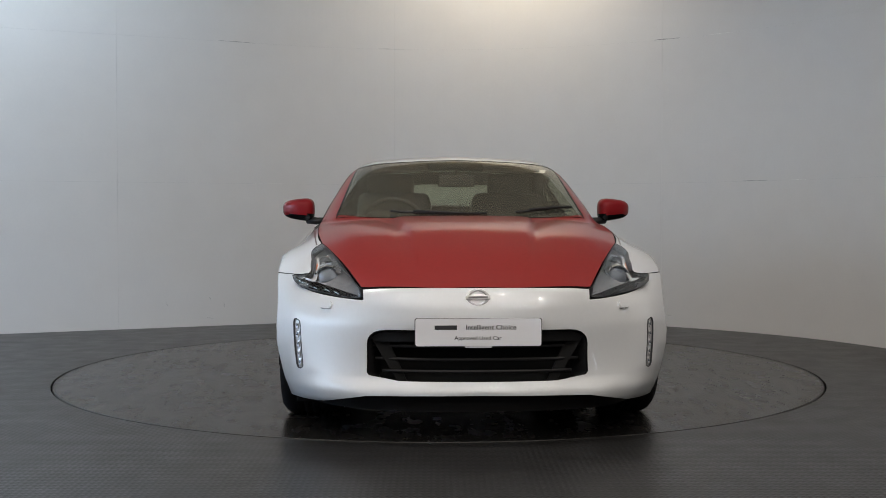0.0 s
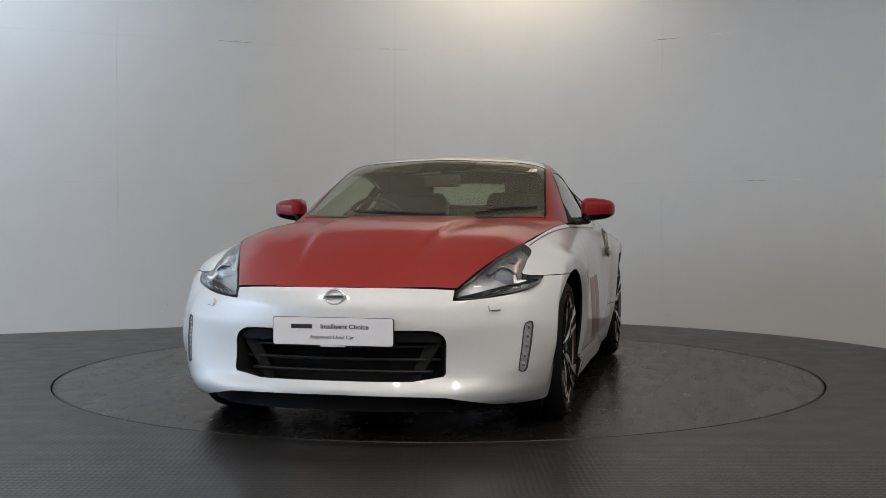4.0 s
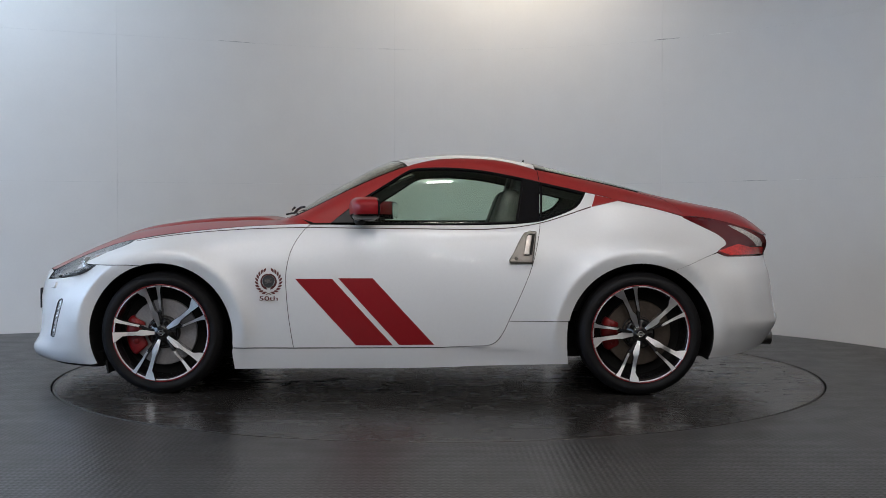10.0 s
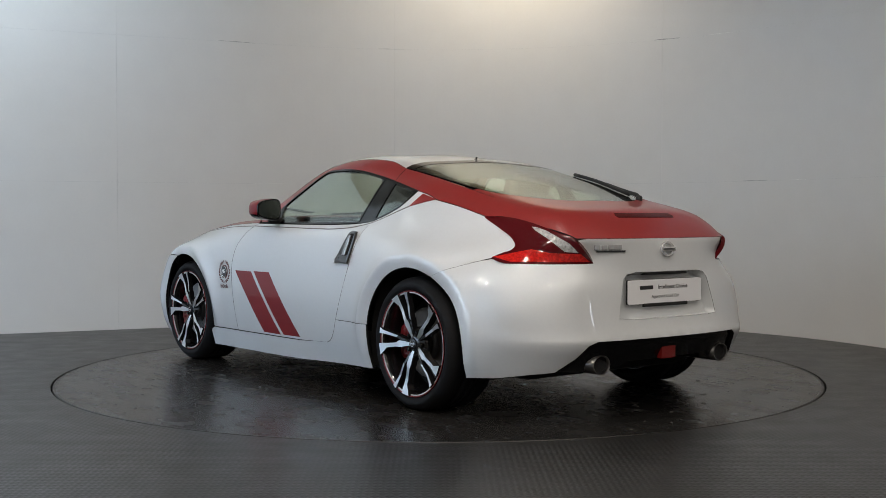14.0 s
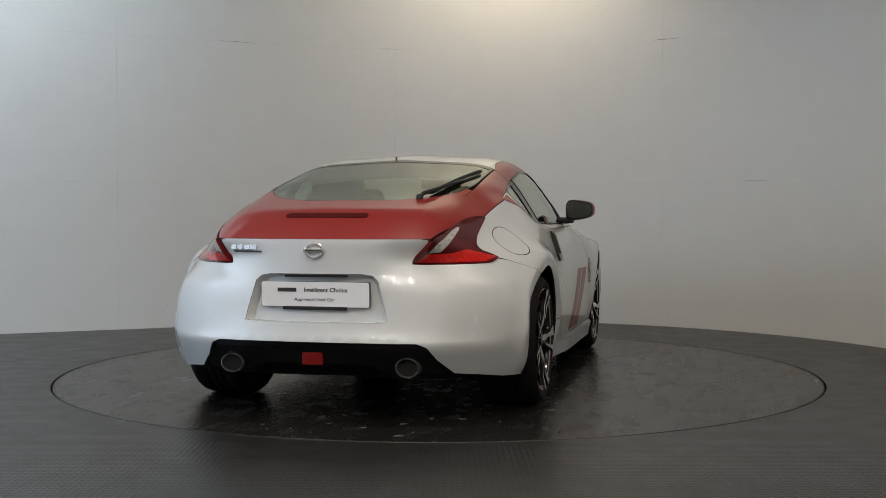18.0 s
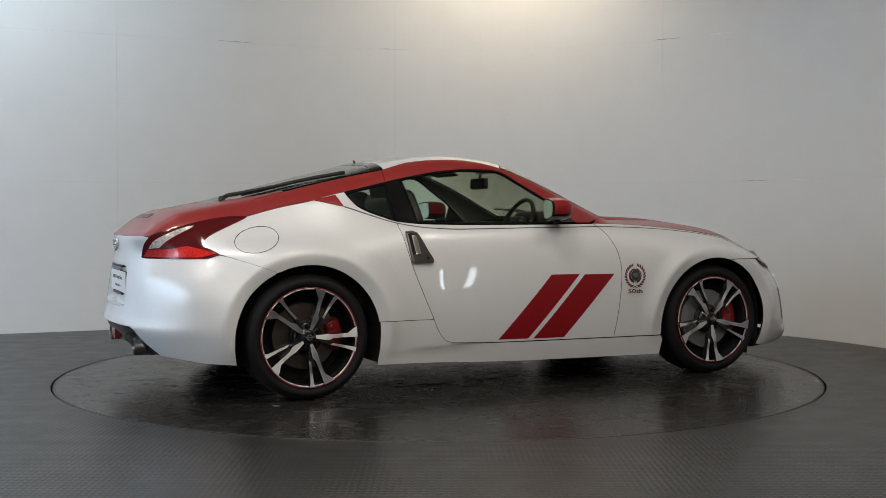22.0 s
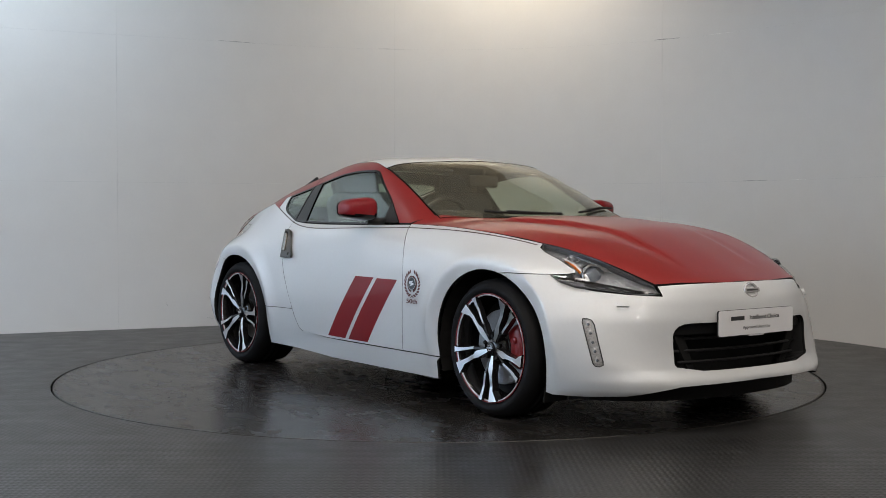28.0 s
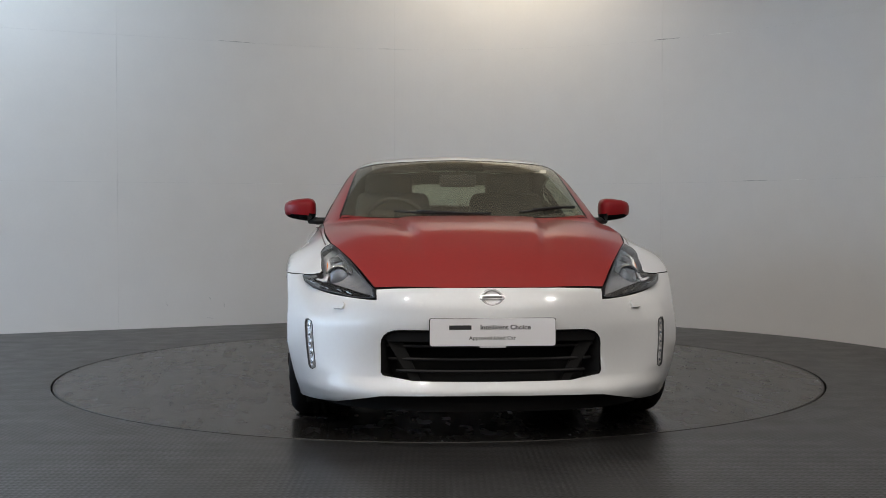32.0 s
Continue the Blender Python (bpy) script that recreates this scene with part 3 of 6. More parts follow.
class Master:
    """A dense surface to which the outlines of panels are projected."""

    def __init__(self, grid):
        g = np.array(grid)
        nu, nv = g.shape[:2]
        half = shape_details(g.reshape(-1, 3)).reshape(g.shape)
        verts, faces = [], []
        for s in (1, -1):
            o = len(verts)
            verts += [tuple(p) for p in (half.reshape(-1, 3) * (1, s, 1))]
            for i in range(nu - 1):
                for j in range(nv - 1):
                    a, b2, c, d = o + i * nv + j, o + i * nv + j + 1, o + (i + 1) * nv + j + 1, o + (i + 1) * nv + j
                    faces += [(a, b2, c), (a, c, d)] if s > 0 else [(a, c, b2), (a, d, c)]
        self.v, self.f = np.array(verts), np.array(faces)
        fn = np.cross(self.v[self.f[:, 1]] - self.v[self.f[:, 0]], self.v[self.f[:, 2]] - self.v[self.f[:, 0]])
        vn = np.zeros_like(self.v)
        for k in range(3):
            np.add.at(vn, self.f[:, k], fn)
        # one normal across the middle line
        mid = np.abs(self.v[:, 1]) < 1e-6
        vn[mid, 1] = 0
        self.n = vn / np.maximum(np.linalg.norm(vn, axis=1), 1e-12)[:, None]
        self.tree = BVHTree.FromPolygons([tuple(p) for p in self.v], [tuple(int(i) for i in t) for t in self.f])

    def meet(self, origin, way):
        hit, nor, i, d = self.tree.ray_cast(Vector(origin), Vector(way))
        if hit is None:
            # the edge of the surface nearest to the ray
            o = Vector(origin)
            hit, nor, i, d = self.tree.find_nearest(o + Vector(way) * 2.2)
        t = self.f[i]
        p = np.array(hit)
        a, b2, c = self.v[t]
        m = np.cross(b2 - a, c - a)
        w = np.array([np.dot(np.cross(c - b2, p - b2), m), np.dot(np.cross(a - c, p - c), m), np.dot(np.cross(b2 - a, p - a), m)])
        w = np.clip(w / max(np.dot(m, m), 1e-18), 0, 1)
        n = w @ self.n[t]
        n /= max(np.linalg.norm(n), 1e-9)
        if np.dot(n, way) > 0:
            n = -n
        return p, n


xs = np.concatenate([np.linspace(2.1, 1.5, 40, endpoint=False), np.linspace(1.5, 0.75, 60, endpoint=False), np.linspace(0.75, -0.15, 54, endpoint=False),
                     np.linspace(-0.15, -0.8, 32, endpoint=False), np.linspace(-0.8, -1.6, 66, endpoint=False), np.linspace(-1.6, -2.12, 44)])
UPPER = Master([[(x, p[0], p[1]) for p in section(x)] for x in xs])

# bumpers: plan lines at several heights, from the middle round the corner
FRONT_LEVELS = [
    (0.135, [(2.10, 0), (2.085, .25), (2.03, .46), (1.93, .62), (1.80, .735), (1.66, .80), (1.36, .845)]),
    (0.185, [(2.152, 0), (2.148, .25), (2.083, .48), (1.983, .65), (1.84, .76), (1.68, .828), (1.36, .865)]),
    (0.230, [(2.164, 0), (2.148, .25), (2.085, .48), (1.985, .66), (1.85, .772), (1.69, .842), (1.36, .885)]),
    (0.283, [(2.135, 0), (2.12, .25), (2.06, .48), (1.965, .66), (1.855, .772), (1.70, .85), (1.36, .90)]),
    (0.38, [(2.13, 0), (2.115, .25), (2.05, .48), (1.955, .66), (1.85, .785), (1.69, .865), (1.36, .912)]),
    (0.48, [(2.135, 0), (2.12, .25), (2.045, .48), (1.94, .66), (1.825, .795), (1.67, .87), (1.36, .914)]),
    (0.56, [(2.125, 0), (2.11, .25), (2.025, .48), (1.905, .66), (1.785, .79), (1.65, .86), (1.36, .910)]),
    (0.62, [(2.10, 0), (2.085, .25), (1.995, .48), (1.865, .645), (1.75, .765), (1.63, .845), (1.36, .902)]),
    (0.66, [(2.075, 0), (2.055, .25), (1.955, .48), (1.82, .63), (1.70, .75), (1.60, .832), (1.36, .893)]),
    (0.74, [(1.98, 0), (1.955, .25), (1.85, .46), (1.72, .59), (1.61, .70), (1.50, .79), (1.36, .86)]),
]
REAR_LEVELS = [
    (0.19, [(-2.06, 0), (-2.05, .3), (-1.98, .55), (-1.89, .70), (-1.78, .80), (-1.64, .865), (-1.36, .89)]),
    (0.28, [(-2.115, 0), (-2.105, .3), (-2.035, .56), (-1.93, .72), (-1.805, .825), (-1.65, .895), (-1.36, .925)]),
    (0.384, [(-2.167, 0), (-2.152, .3), (-2.08, .57), (-1.965, .733), (-1.83, .842), (-1.66, .901), (-1.36, .932)]),
    (0.405, [(-2.156, 0), (-2.141, .3), (-2.071, .57), (-1.96, .732), (-1.83, .842), (-1.66, .901), (-1.36, .932)]),
    (0.50, [(-2.135, 0), (-2.12, .3), (-2.06, .56), (-1.955, .725), (-1.83, .836), (-1.66, .898), (-1.36, .934)]),
    (0.62, [(-2.12, 0), (-2.105, .28), (-2.05, .53), (-1.94, .70), (-1.815, .812), (-1.65, .880), (-1.36, .932)]),
    (0.70, [(-2.11, 0), (-2.095, .25), (-2.04, .47), (-1.925, .64), (-1.80, .75), (-1.66, .825), (-1.36, .938)]),
    (0.76, [(-2.105, 0), (-2.09, .25), (-2.03, .45), (-1.91, .60), (-1.79, .70), (-1.66, .79), (-1.36, .925)]),
    (0.845, [(-2.0995, 0), (-2.088, .25), (-2.054, .45), (-1.93, .58), (-1.80, .66), (-1.66, .73), (-1.36, .85)]),
    (0.870, [(-2.09, 0), (-2.078, .25), (-2.044, .45), (-1.91, .57), (-1.79, .65), (-1.65, .72), (-1.36, .83)]),
]


def levels(table, rows=60, cols=70):
    zs = [r[0] for r in table]
    lines = np.array([through_points(r[1], cols) for r in table])
    zz = np.linspace(zs[0], zs[-1], rows)
    fx = np.stack([np.stack([akima(zs, lines[:, c, k])(zz) for k in (0, 1)], -1) for c in range(cols)], 1)
    for i in range(rows):
        for c in range(cols):
            x = fx[i, c, 0]
            w = np.clip((1.78 - abs(x)) / 0.20, 0, 1)
            if w > 0:
                sec = section(x)[:64]
                fx[i, c, 1] += w * w * (3 - 2 * w) * (np.interp(zz[i], sec[:, 1], sec[:, 0]) - fx[i, c, 1])
    return [[(fx[i, c, 0], fx[i, c, 1], zz[i]) for i in range(rows)] for c in range(cols)]


def ramp(q):
    q = min(1.0, max(0.0, q))
    return q * q * (3 - 2 * q)


def with_crease(grid):
    """The crease that climbs from the lower lip to the foot of each corner lamp, hollow above and flat below."""
    out = []
    for row in grid:
        line = []
        for x, y, z in row:
            zc = .212 + .092 * ramp((y - .46) / .28)
            amp = .014 * ramp((y - .36) / .14) * (1 - ramp((y - .78) / .08))
            d = z - zc
            k = sum(max(0, 1 - e / .17) ** 2 if e > 0 else max(0.25, 1 + e / .16) for e in [d + .004 * i for i in range(-4, 5)]) / 9
            a = math.atan2(y, x - 1.0)
            line.append((x + math.cos(a) * amp * k, y + math.sin(a) * amp * k, z))
        out.append(line)
    return out


FRONT = Master(with_crease(levels(FRONT_LEVELS, 100, 130)))
REAR = Master(levels(REAR_LEVELS))


# ---------------------------------------------------------------- car: panels from outlines
def inside(poly, q):
    x, y = q[:, 0][:, None], q[:, 1][:, None]
    a, b2 = poly, np.roll(poly, -1, 0)
    c = ((a[:, 1] > y) != (b2[:, 1] > y)) & (x < (b2[:, 0] - a[:, 0]) * (y - a[:, 1]) / (b2[:, 1] - a[:, 1] + 1e-15) + a[:, 0])
    return c.sum(1) % 2 == 1


def dense(poly, step):
    out = []
    for a, b2 in zip(poly, np.roll(poly, -1, 0)):
        n = max(1, int(math.ceil(np.linalg.norm(b2 - a) / step)))
        out += [a + (b2 - a) * k / n for k in range(n)]
    return np.array(out)


def shrink(poly, d):
    a = np.roll(poly, 1, 0)
    b2 = np.roll(poly, -1, 0)
    area = np.sum(poly[:, 0] * b2[:, 1] - b2[:, 0] * poly[:, 1])
    t1, t2 = poly - a, b2 - poly
    t1 /= np.maximum(np.linalg.norm(t1, axis=1), 1e-9)[:, None]
    t2 /= np.maximum(np.linalg.norm(t2, axis=1), 1e-9)[:, None]
    n1, n2 = np.stack([-t1[:, 1], t1[:, 0]], -1), np.stack([-t2[:, 1], t2[:, 0]], -1)
    n = n1 + n2
    n /= np.maximum(np.linalg.norm(n, axis=1), 0.5)[:, None]
    return poly + n * d * (1 if area > 0 else -1)


FRONT_POLE, REAR_POLE = 1.0, -1.0


def caster(master, proj):
    if proj == "side":
        return lambda q: master.meet((q[0], 2.6, q[1]), (0, -1, 0))
    if proj == "top":
        return lambda q: master.meet((q[0], q[1], 3.0), (0, 0, -1))
    if proj == "slant":
        return lambda q: master.meet((q[0], 2.0 - q[1] * 0.7071, 2.0 + q[1] * 0.7071), (0, -0.7071, -0.7071))
    if proj == "front":
        return lambda q: master.meet((3.6, q[0], q[1]), (-1, 0, 0))
    if proj == "rear":
        return lambda q: master.meet((-3.6, q[0], q[1]), (1, 0, 0))
    if proj == "round_front":
        return lambda q: master.meet((FRONT_POLE + 3 * math.cos(q[0]), 3 * math.sin(q[0]), q[1]), (-math.cos(q[0]), -math.sin(q[0]), 0))
    return lambda q: master.meet((REAR_POLE - 3 * math.cos(q[0]), 3 * math.sin(q[0]), q[1]), (math.cos(q[0]), -math.sin(q[0]), 0))


def rf(x, y, z):
    return (math.atan2(y, x - FRONT_POLE), z)


def rr(x, y, z):
    return (math.atan2(y, REAR_POLE - x), z)


def sheet(master, proj, outline, holes=(), step=0.03, thick=0.014, inset=0.0015, lift=0.0, bulge=None):
    """Verts, faces and normals of a thick panel inside an outline, lying on a master surface."""
    loops = []
    for k, o in enumerate((outline, *holes)):
        p = np.array(o, float)
        keep = np.linalg.norm(p - np.roll(p, 1, 0), axis=1) > 1e-5
        p = dense(p[keep], step * 0.6)
        loops.append(shrink(p, inset if k == 0 else -inset))
    allp = np.concatenate(loops)
    lo, hi = allp.min(0), allp.max(0)
    gx, gy = np.meshgrid(np.arange(lo[0], hi[0], step), np.arange(lo[1], hi[1], step))
    grid = np.stack([gx.ravel() + (np.arange(gx.size) % 2) * 1e-4, gy.ravel()], -1)
    ok = inside(loops[0], grid)
    for h in loops[1:]:
        ok &= ~inside(h, grid)
    grid = grid[ok]
    if len(grid):
        d = np.min(np.linalg.norm(grid[:, None, :] - allp[None], axis=2), axis=1) if len(grid) * len(allp) < 4e6 else np.array([np.min(np.linalg.norm(allp - g, axis=1)) for g in grid])
        grid = grid[d > step * 0.4]
    pts = np.concatenate([allp, grid]) if len(grid) else allp
    edges, o = [], 0
    for l in loops:
        edges += [(o + i, o + (i + 1) % len(l)) for i in range(len(l))]
        o += len(l)
    v2, e2, f2, ov, oe, of = delaunay_2d_cdt([Vector(p) for p in pts], edges, [], 0, 1e-6)
    v2 = np.array([tuple(p) for p in v2])
    tri = np.array([f for f in f2 if len(f) == 3])
    cen = v2[tri].mean(1)
    ok = inside(loops[0], cen)
    for h in loops[1:]:
        ok &= ~inside(h, cen)
    tri = tri[ok]
    cast = caster(master, proj)
    got = [cast(p) for p in v2]
    P, Nn = np.array([g[0] for g in got]), np.array([g[1] for g in got])
    if bulge is not None:
        P = P + Nn * np.array([bulge(p) for p in v2])[:, None]
    P = P + Nn * lift
    # outward winding
    fn = np.cross(P[tri[:, 1]] - P[tri[:, 0]], P[tri[:, 2]] - P[tri[:, 0]])
    flip = np.einsum("ij,ij->i", fn, Nn[tri[:, 0]]) < 0
    tri[flip] = tri[flip][:, ::-1]
    # rim and back
    count = {}
    for t in tri:
        for a, b2 in ((t[0], t[1]), (t[1], t[2]), (t[2], t[0])):
            count[(a, b2)] = 1
    border = [e for e in count if (e[1], e[0]) not in count]
    n = len(P)
    back = P - Nn * thick
    verts = np.concatenate([P, back, P, back])
    normals = np.concatenate([Nn, -Nn, np.zeros_like(P), np.zeros_like(P)])
    faces = [tuple(int(i) for i in t) for t in tri] + [tuple(int(i) + n for i in t[::-1]) for t in tri]
    for a, b2 in border:
        faces.append((int(2 * n + b2), int(2 * n + a), int(3 * n + a), int(3 * n + b2)))
        m = np.cross(P[b2] - P[a], Nn[a])
        m /= max(np.linalg.norm(m), 1e-9)
        for i in (a, b2):
            normals[2 * n + i] += m
            normals[3 * n + i] += m
    used = sorted({i for f in faces for i in f})
    new_i = {o: k for k, o in enumerate(used)}
    verts, normals = verts[used], normals[used]
    ln = np.linalg.norm(normals, axis=1)
    normals[ln < 1e-6] = (0, 0, 1)
    normals /= np.linalg.norm(normals, axis=1)[:, None]
    return verts, [tuple(new_i[i] for i in f) for f in faces], normals


def line_back(ob, mat):
    """Lines a panel's inner side and edges; a near-black lining paints shade into gaps."""
    ob.data.materials.append(mat)
    n3 = sum(1 for p in ob.data.polygons if len(p.vertices) == 3)
    for k, p in enumerate(ob.data.polygons):
        if k >= n3 // 2:
            p.material_index = 1
    return ob


def panel(name, sh, mat, parent, label="", lining=None):
    v, f, n = sh
    ob = raw(name, v, f, mat, parent, label, True, n)
    return line_back(ob, lining) if lining else ob


def both(name, sh, mat, parent, label="", parents=None, lining=None):
    """The panel on the car's left and its mirror image on the right."""
    v, f, n = sh
    pl, pr = parents or (parent, parent)
    a = raw(name, v, f, mat, pl, label, True, n)
    b2 = raw(name, v * (1, -1, 1), [t[::-1] for t in f], mat, pr, label, True, n * (1, -1, 1))
    if lining:
        line_back(a, lining)
        line_back(b2, lining)
    return a, b2


def line2(pts, n=24):
    return [tuple(p) for p in through_points(pts, n)]


def arch_arc(k, a0, a1, grow=0.0, n=36):
    cx, cz, r = ARCHES[k]
    return [(cx + (r + grow) * math.cos(radians(a)), cz + (r + grow) * math.sin(radians(a))) for a in np.linspace(a0, a1, n)]


def sym(half):
    """Closes a half outline (from the middle, round, to the middle) over the car's middle line."""
    return list(half) + [(p[0], -p[1]) for p in reversed(half) if abs(p[1]) > 1e-9]


def sym_a(half):
    """The same for outlines whose first coordinate changes sign."""
    return list(half) + [(-p[0], p[1]) for p in reversed(half) if abs(p[0]) > 1e-9]


car = tagged(new("sports_car"), "pearl white and red two-door coupe with red door stripes", "car")

DOOR_FRONT = line2([(.485, .906), (.54, .84), (.585, .74), (.602, .62), (.592, .45), (.565, .25)])
DOOR_REAR = line2([(-.44, .262), (-.50, .275), (-.545, .325), (-.585, .41), (-.64, .53), (-.70, .68), (-.735, .82), (-.752, .922)])
BONNET_SIDE = line2([(1.455, .6925), (1.1, .737), (.75, .756), (.485, .772)])
LAMP_INNER = line2([(1.972, .490), (1.86, .535), (1.70, .60), (1.56, .655), (1.455, .6925)])
BONNET_FRONT = line2([(2.082, 0), (2.074, .15), (2.045, .30), (2.01, .41), (1.972, .490)])
BONNET_REAR = line2([(.485, .772), (.55, .715), (.60, .63), (.66, .45), (.69, .22), (.70, 0)])

# bonnet
panel("bonnet", sheet(UPPER, "top", sym(BONNET_FRONT + LAMP_INNER[1:] + BONNET_SIDE[1:] + BONNET_REAR[1:]), step=.018), M_RED, car, "satin red bonnet with a raised middle", lining=M_VOID)

# front wings
wing = [(.565, .25), (.89, .25)] + arch_arc(0, 180 + 9, 75)[1:] + [(1.44, .691), (1.50, .691), (1.655, .689)]
LAMP_REAR = [(1.655, .689), (1.70, .691), (1.716, .698), (1.706, .708), (1.675, .722), (1.603, .755), (1.511, .788), (1.470, .806), (1.455, .8225)]
wing += LAMP_REAR[1:] + line2([(1.455, .8235), (1.1, .8722), (.75, .9003), (.485, .9085)])[1:] + DOOR_FRONT[1:-1]
both("front_wing", sheet(UPPER, "side", wing, step=.017), M_WHITE, car, "pearl white front wing", lining=M_VOID)

# doors
DOOR_TOP = line2([(-.752, .922), (-.58, .907), (-.3, .902), (.1, .903), (.485, .906)])
doors = both("door", sheet(UPPER, "side", DOOR_FRONT + [(.565, .25), (-.2, .253)] + DOOR_REAR + DOOR_TOP[1:-1]), M_WHITE, car, "pearl white door with two red slanting stripes", lining=M_VOID)

# rear quarters
QW_BELOW = line2([(-.752, .922), (-.83, .947), (-.91, .977), (-.955, 1.003), (-.985, 1.04), (-1.006, 1.081)])
SAIL = line2([(-1.006, 1.081), (-1.10, 1.060), (-1.19, 1.034), (-1.36, .998), (-1.55, .946)])
TAIL_FRONT = line2([(-1.55, .946), (-1.65, .905), (-1.745, .862), (-1.79, .825), (-1.775, .795), (-1.715, .757)])
QUARTER_FOOT = line2([(-1.715, .757), (-1.63, .729), (-1.54, .697), (-1.445, .662)], 12)
quarter = DOOR_REAR[8:] + QW_BELOW[1:] + SAIL[1:] + TAIL_FRONT[1:] + QUARTER_FOOT[1:] + arch_arc(1, 116, 12)[1:] + [(-.58, .395)]
FLAP = [(-1.517 + .108 * math.cos(t) + .02 * math.sin(t), .830 + .066 * math.sin(t) + .012 * math.cos(t)) for t in np.linspace(0, 2 * math.pi, 40, endpoint=False)]
q_left = sheet(UPPER, "side", quarter, step=.017)
q_right = sheet(UPPER, "side", quarter, holes=[FLAP], step=.017)
panel("rear_quarter", q_left, M_WHITE, car, "pearl white flared rear quarter panel", lining=M_VOID)
panel("rear_quarter", (q_right[0] * (1, -1, 1), [t[::-1] for t in q_right[1]], q_right[2] * (1, -1, 1)), M_WHITE, car, "pearl white rear quarter with a round fuel flap", lining=M_VOID)
flap = sheet(UPPER, "side", FLAP)
panel("fuel_flap", (flap[0] * (1, -1, 1), [t[::-1] for t in flap[1]], flap[2] * (1, -1, 1)), M_WHITE, car, lining=M_VOID)

# sills
sill = [(.89, .247), (.565, .247), (-.2, .250)] + DOOR_REAR[:9] + [(-.58, .3945), (-.892, .3945), (-.887, .33), (-.888, .25), (-.896, .163), (0, .147), (.878, .142), (.886, .20)]
both("sill_panel", sheet(UPPER, "side", sill, step=.018, inset=.0012, bulge=lambda p: 0.022 * min(1, max(0, (.246 - p[1]) / .012)) * ramp((p[0] + .62) / .5) - 0.042 * ramp(1 - abs(p[1] - .215) / .06) * ramp((-.02 - p[0]) / .45) * ramp((p[0] + .84) / .28)), M_WHITE, car, "pearl white scooped sill panel", lining=M_VOID)

# greenhouse: roof, pillars and rails
def rail_off(x):
    """How far the red rails reach in over the roof."""
    return 0.030 * min(1, max(0, (-.03 - x) / .16)) * min(1, max(0, (x + .74) / .14))


ROOF_SIDE = [(x, y - rail_off(x)) for x, y in line2([(-.03, .590), (-.3, .570), (-.5, .562), (-.74, .553)])]
SCREEN_TOP = line2([(.085, 0), (.07, .22), (.03, .42), (-.03, .590)])
ROOF_BACK = line2([(-.74, .553), (-.73, .35), (-.725, 0)])
panel("roof", sheet(UPPER, "top", sym(SCREEN_TOP + ROOF_SIDE[1:] + ROOF_BACK[1:])), M_WHITE, car, "pearl white roof panel", lining=M_GREEN)
SCREEN_SIDE = line2([(-.03, .590), (.1, .6075), (.3, .634), (.5, .664), (.615, .678)])
SCREEN_BASE = line2([(.615, .678), (.645, .55), (.675, .35), (.69, 0)])


def rail_w(x, f=1.0, line="rail", dy=0.0, dz=0.0):
    """A point of a lengthwise line in the slanting projection."""
    y, z = float(LINE[line][0](x)) + dy, float(LINE[line][1](x)) + dz
    return (x, (z - y) * 0.7071)


def slant_at(x, z):
    """The point of the upper body at x and height z, in the slanting projection."""
    s = section(x)
    y = float(np.interp(z, s[63:, 1], s[63:, 0]))
    return (x, (z - y) * 0.7071)


WIN_TOP = [(.375, .913), (.30, .975), (.215, 1.042), (.13, 1.096), (.05, 1.147), (-.01, 1.186), (-.055, 1.208), (-.10, 1.216), (-.25, 1.218), (-.40, 1.207), (-.60, 1.173), (-.762, 1.137)]
QW_TOP = [(-.762, 1.137), (-.85, 1.117), (-.95, 1.094), (-1.006, 1.081)]
def rail_top(x):
    if rail_off(x) < 1e-6:
        return rail_w(x)
    s, y = section(x)[63:], float(LINE["rail"][0](x)) - rail_off(x)
    z = float(np.interp(-y, -s[:, 0], s[:, 1]))
    return (x, (z - y) * 0.7071)


top_edge = [rail_top(x) for x in np.linspace(.615, -1.45, 90)]
low_edge = [slant_at(x, z) for x, z in line2([(-1.55, .946), (-1.36, .998), (-1.19, 1.034), (-1.10, 1.060), (-1.006, 1.081)], 16)] \
    + [slant_at(x, z) for x, z in line2(QW_TOP[::-1], 12)][1:] + [slant_at(x, z) for x, z in line2(WIN_TOP[::-1], 50)][1:] + [slant_at(.47, .912)]
both("roof_rail", sheet(UPPER, "slant", top_edge + [slant_at(-1.62, .955)] + low_edge, step=.025), M_RED, car, "satin red roof rail and windscreen pillar", lining=M_GREEN)
seam_line = [rail_w(-.748), slant_at(-.750, 1.20), slant_at(-.757, 1.142)]
panel("windscreen", sheet(UPPER, "top", sym([(.085, 0)] + SCREEN_TOP[1:] + SCREEN_SIDE[1:] + SCREEN_BASE[1:]), thick=.005, inset=.004), M_SCREEN, car, "raked windscreen with a reflection veil mixed into its colour").visible_shadow = False

scr = sym([(.085, 0)] + SCREEN_TOP[1:] + SCREEN_SIDE[1:] + SCREEN_BASE[1:])
panel("windscreen_seal", sheet(UPPER, "top", scr, holes=[shrink(dense(np.array(scr), .03), .009)], step=.02, thick=.008, inset=.002, lift=.0015), M_BLACKGLOSS, car, "black windscreen surround")

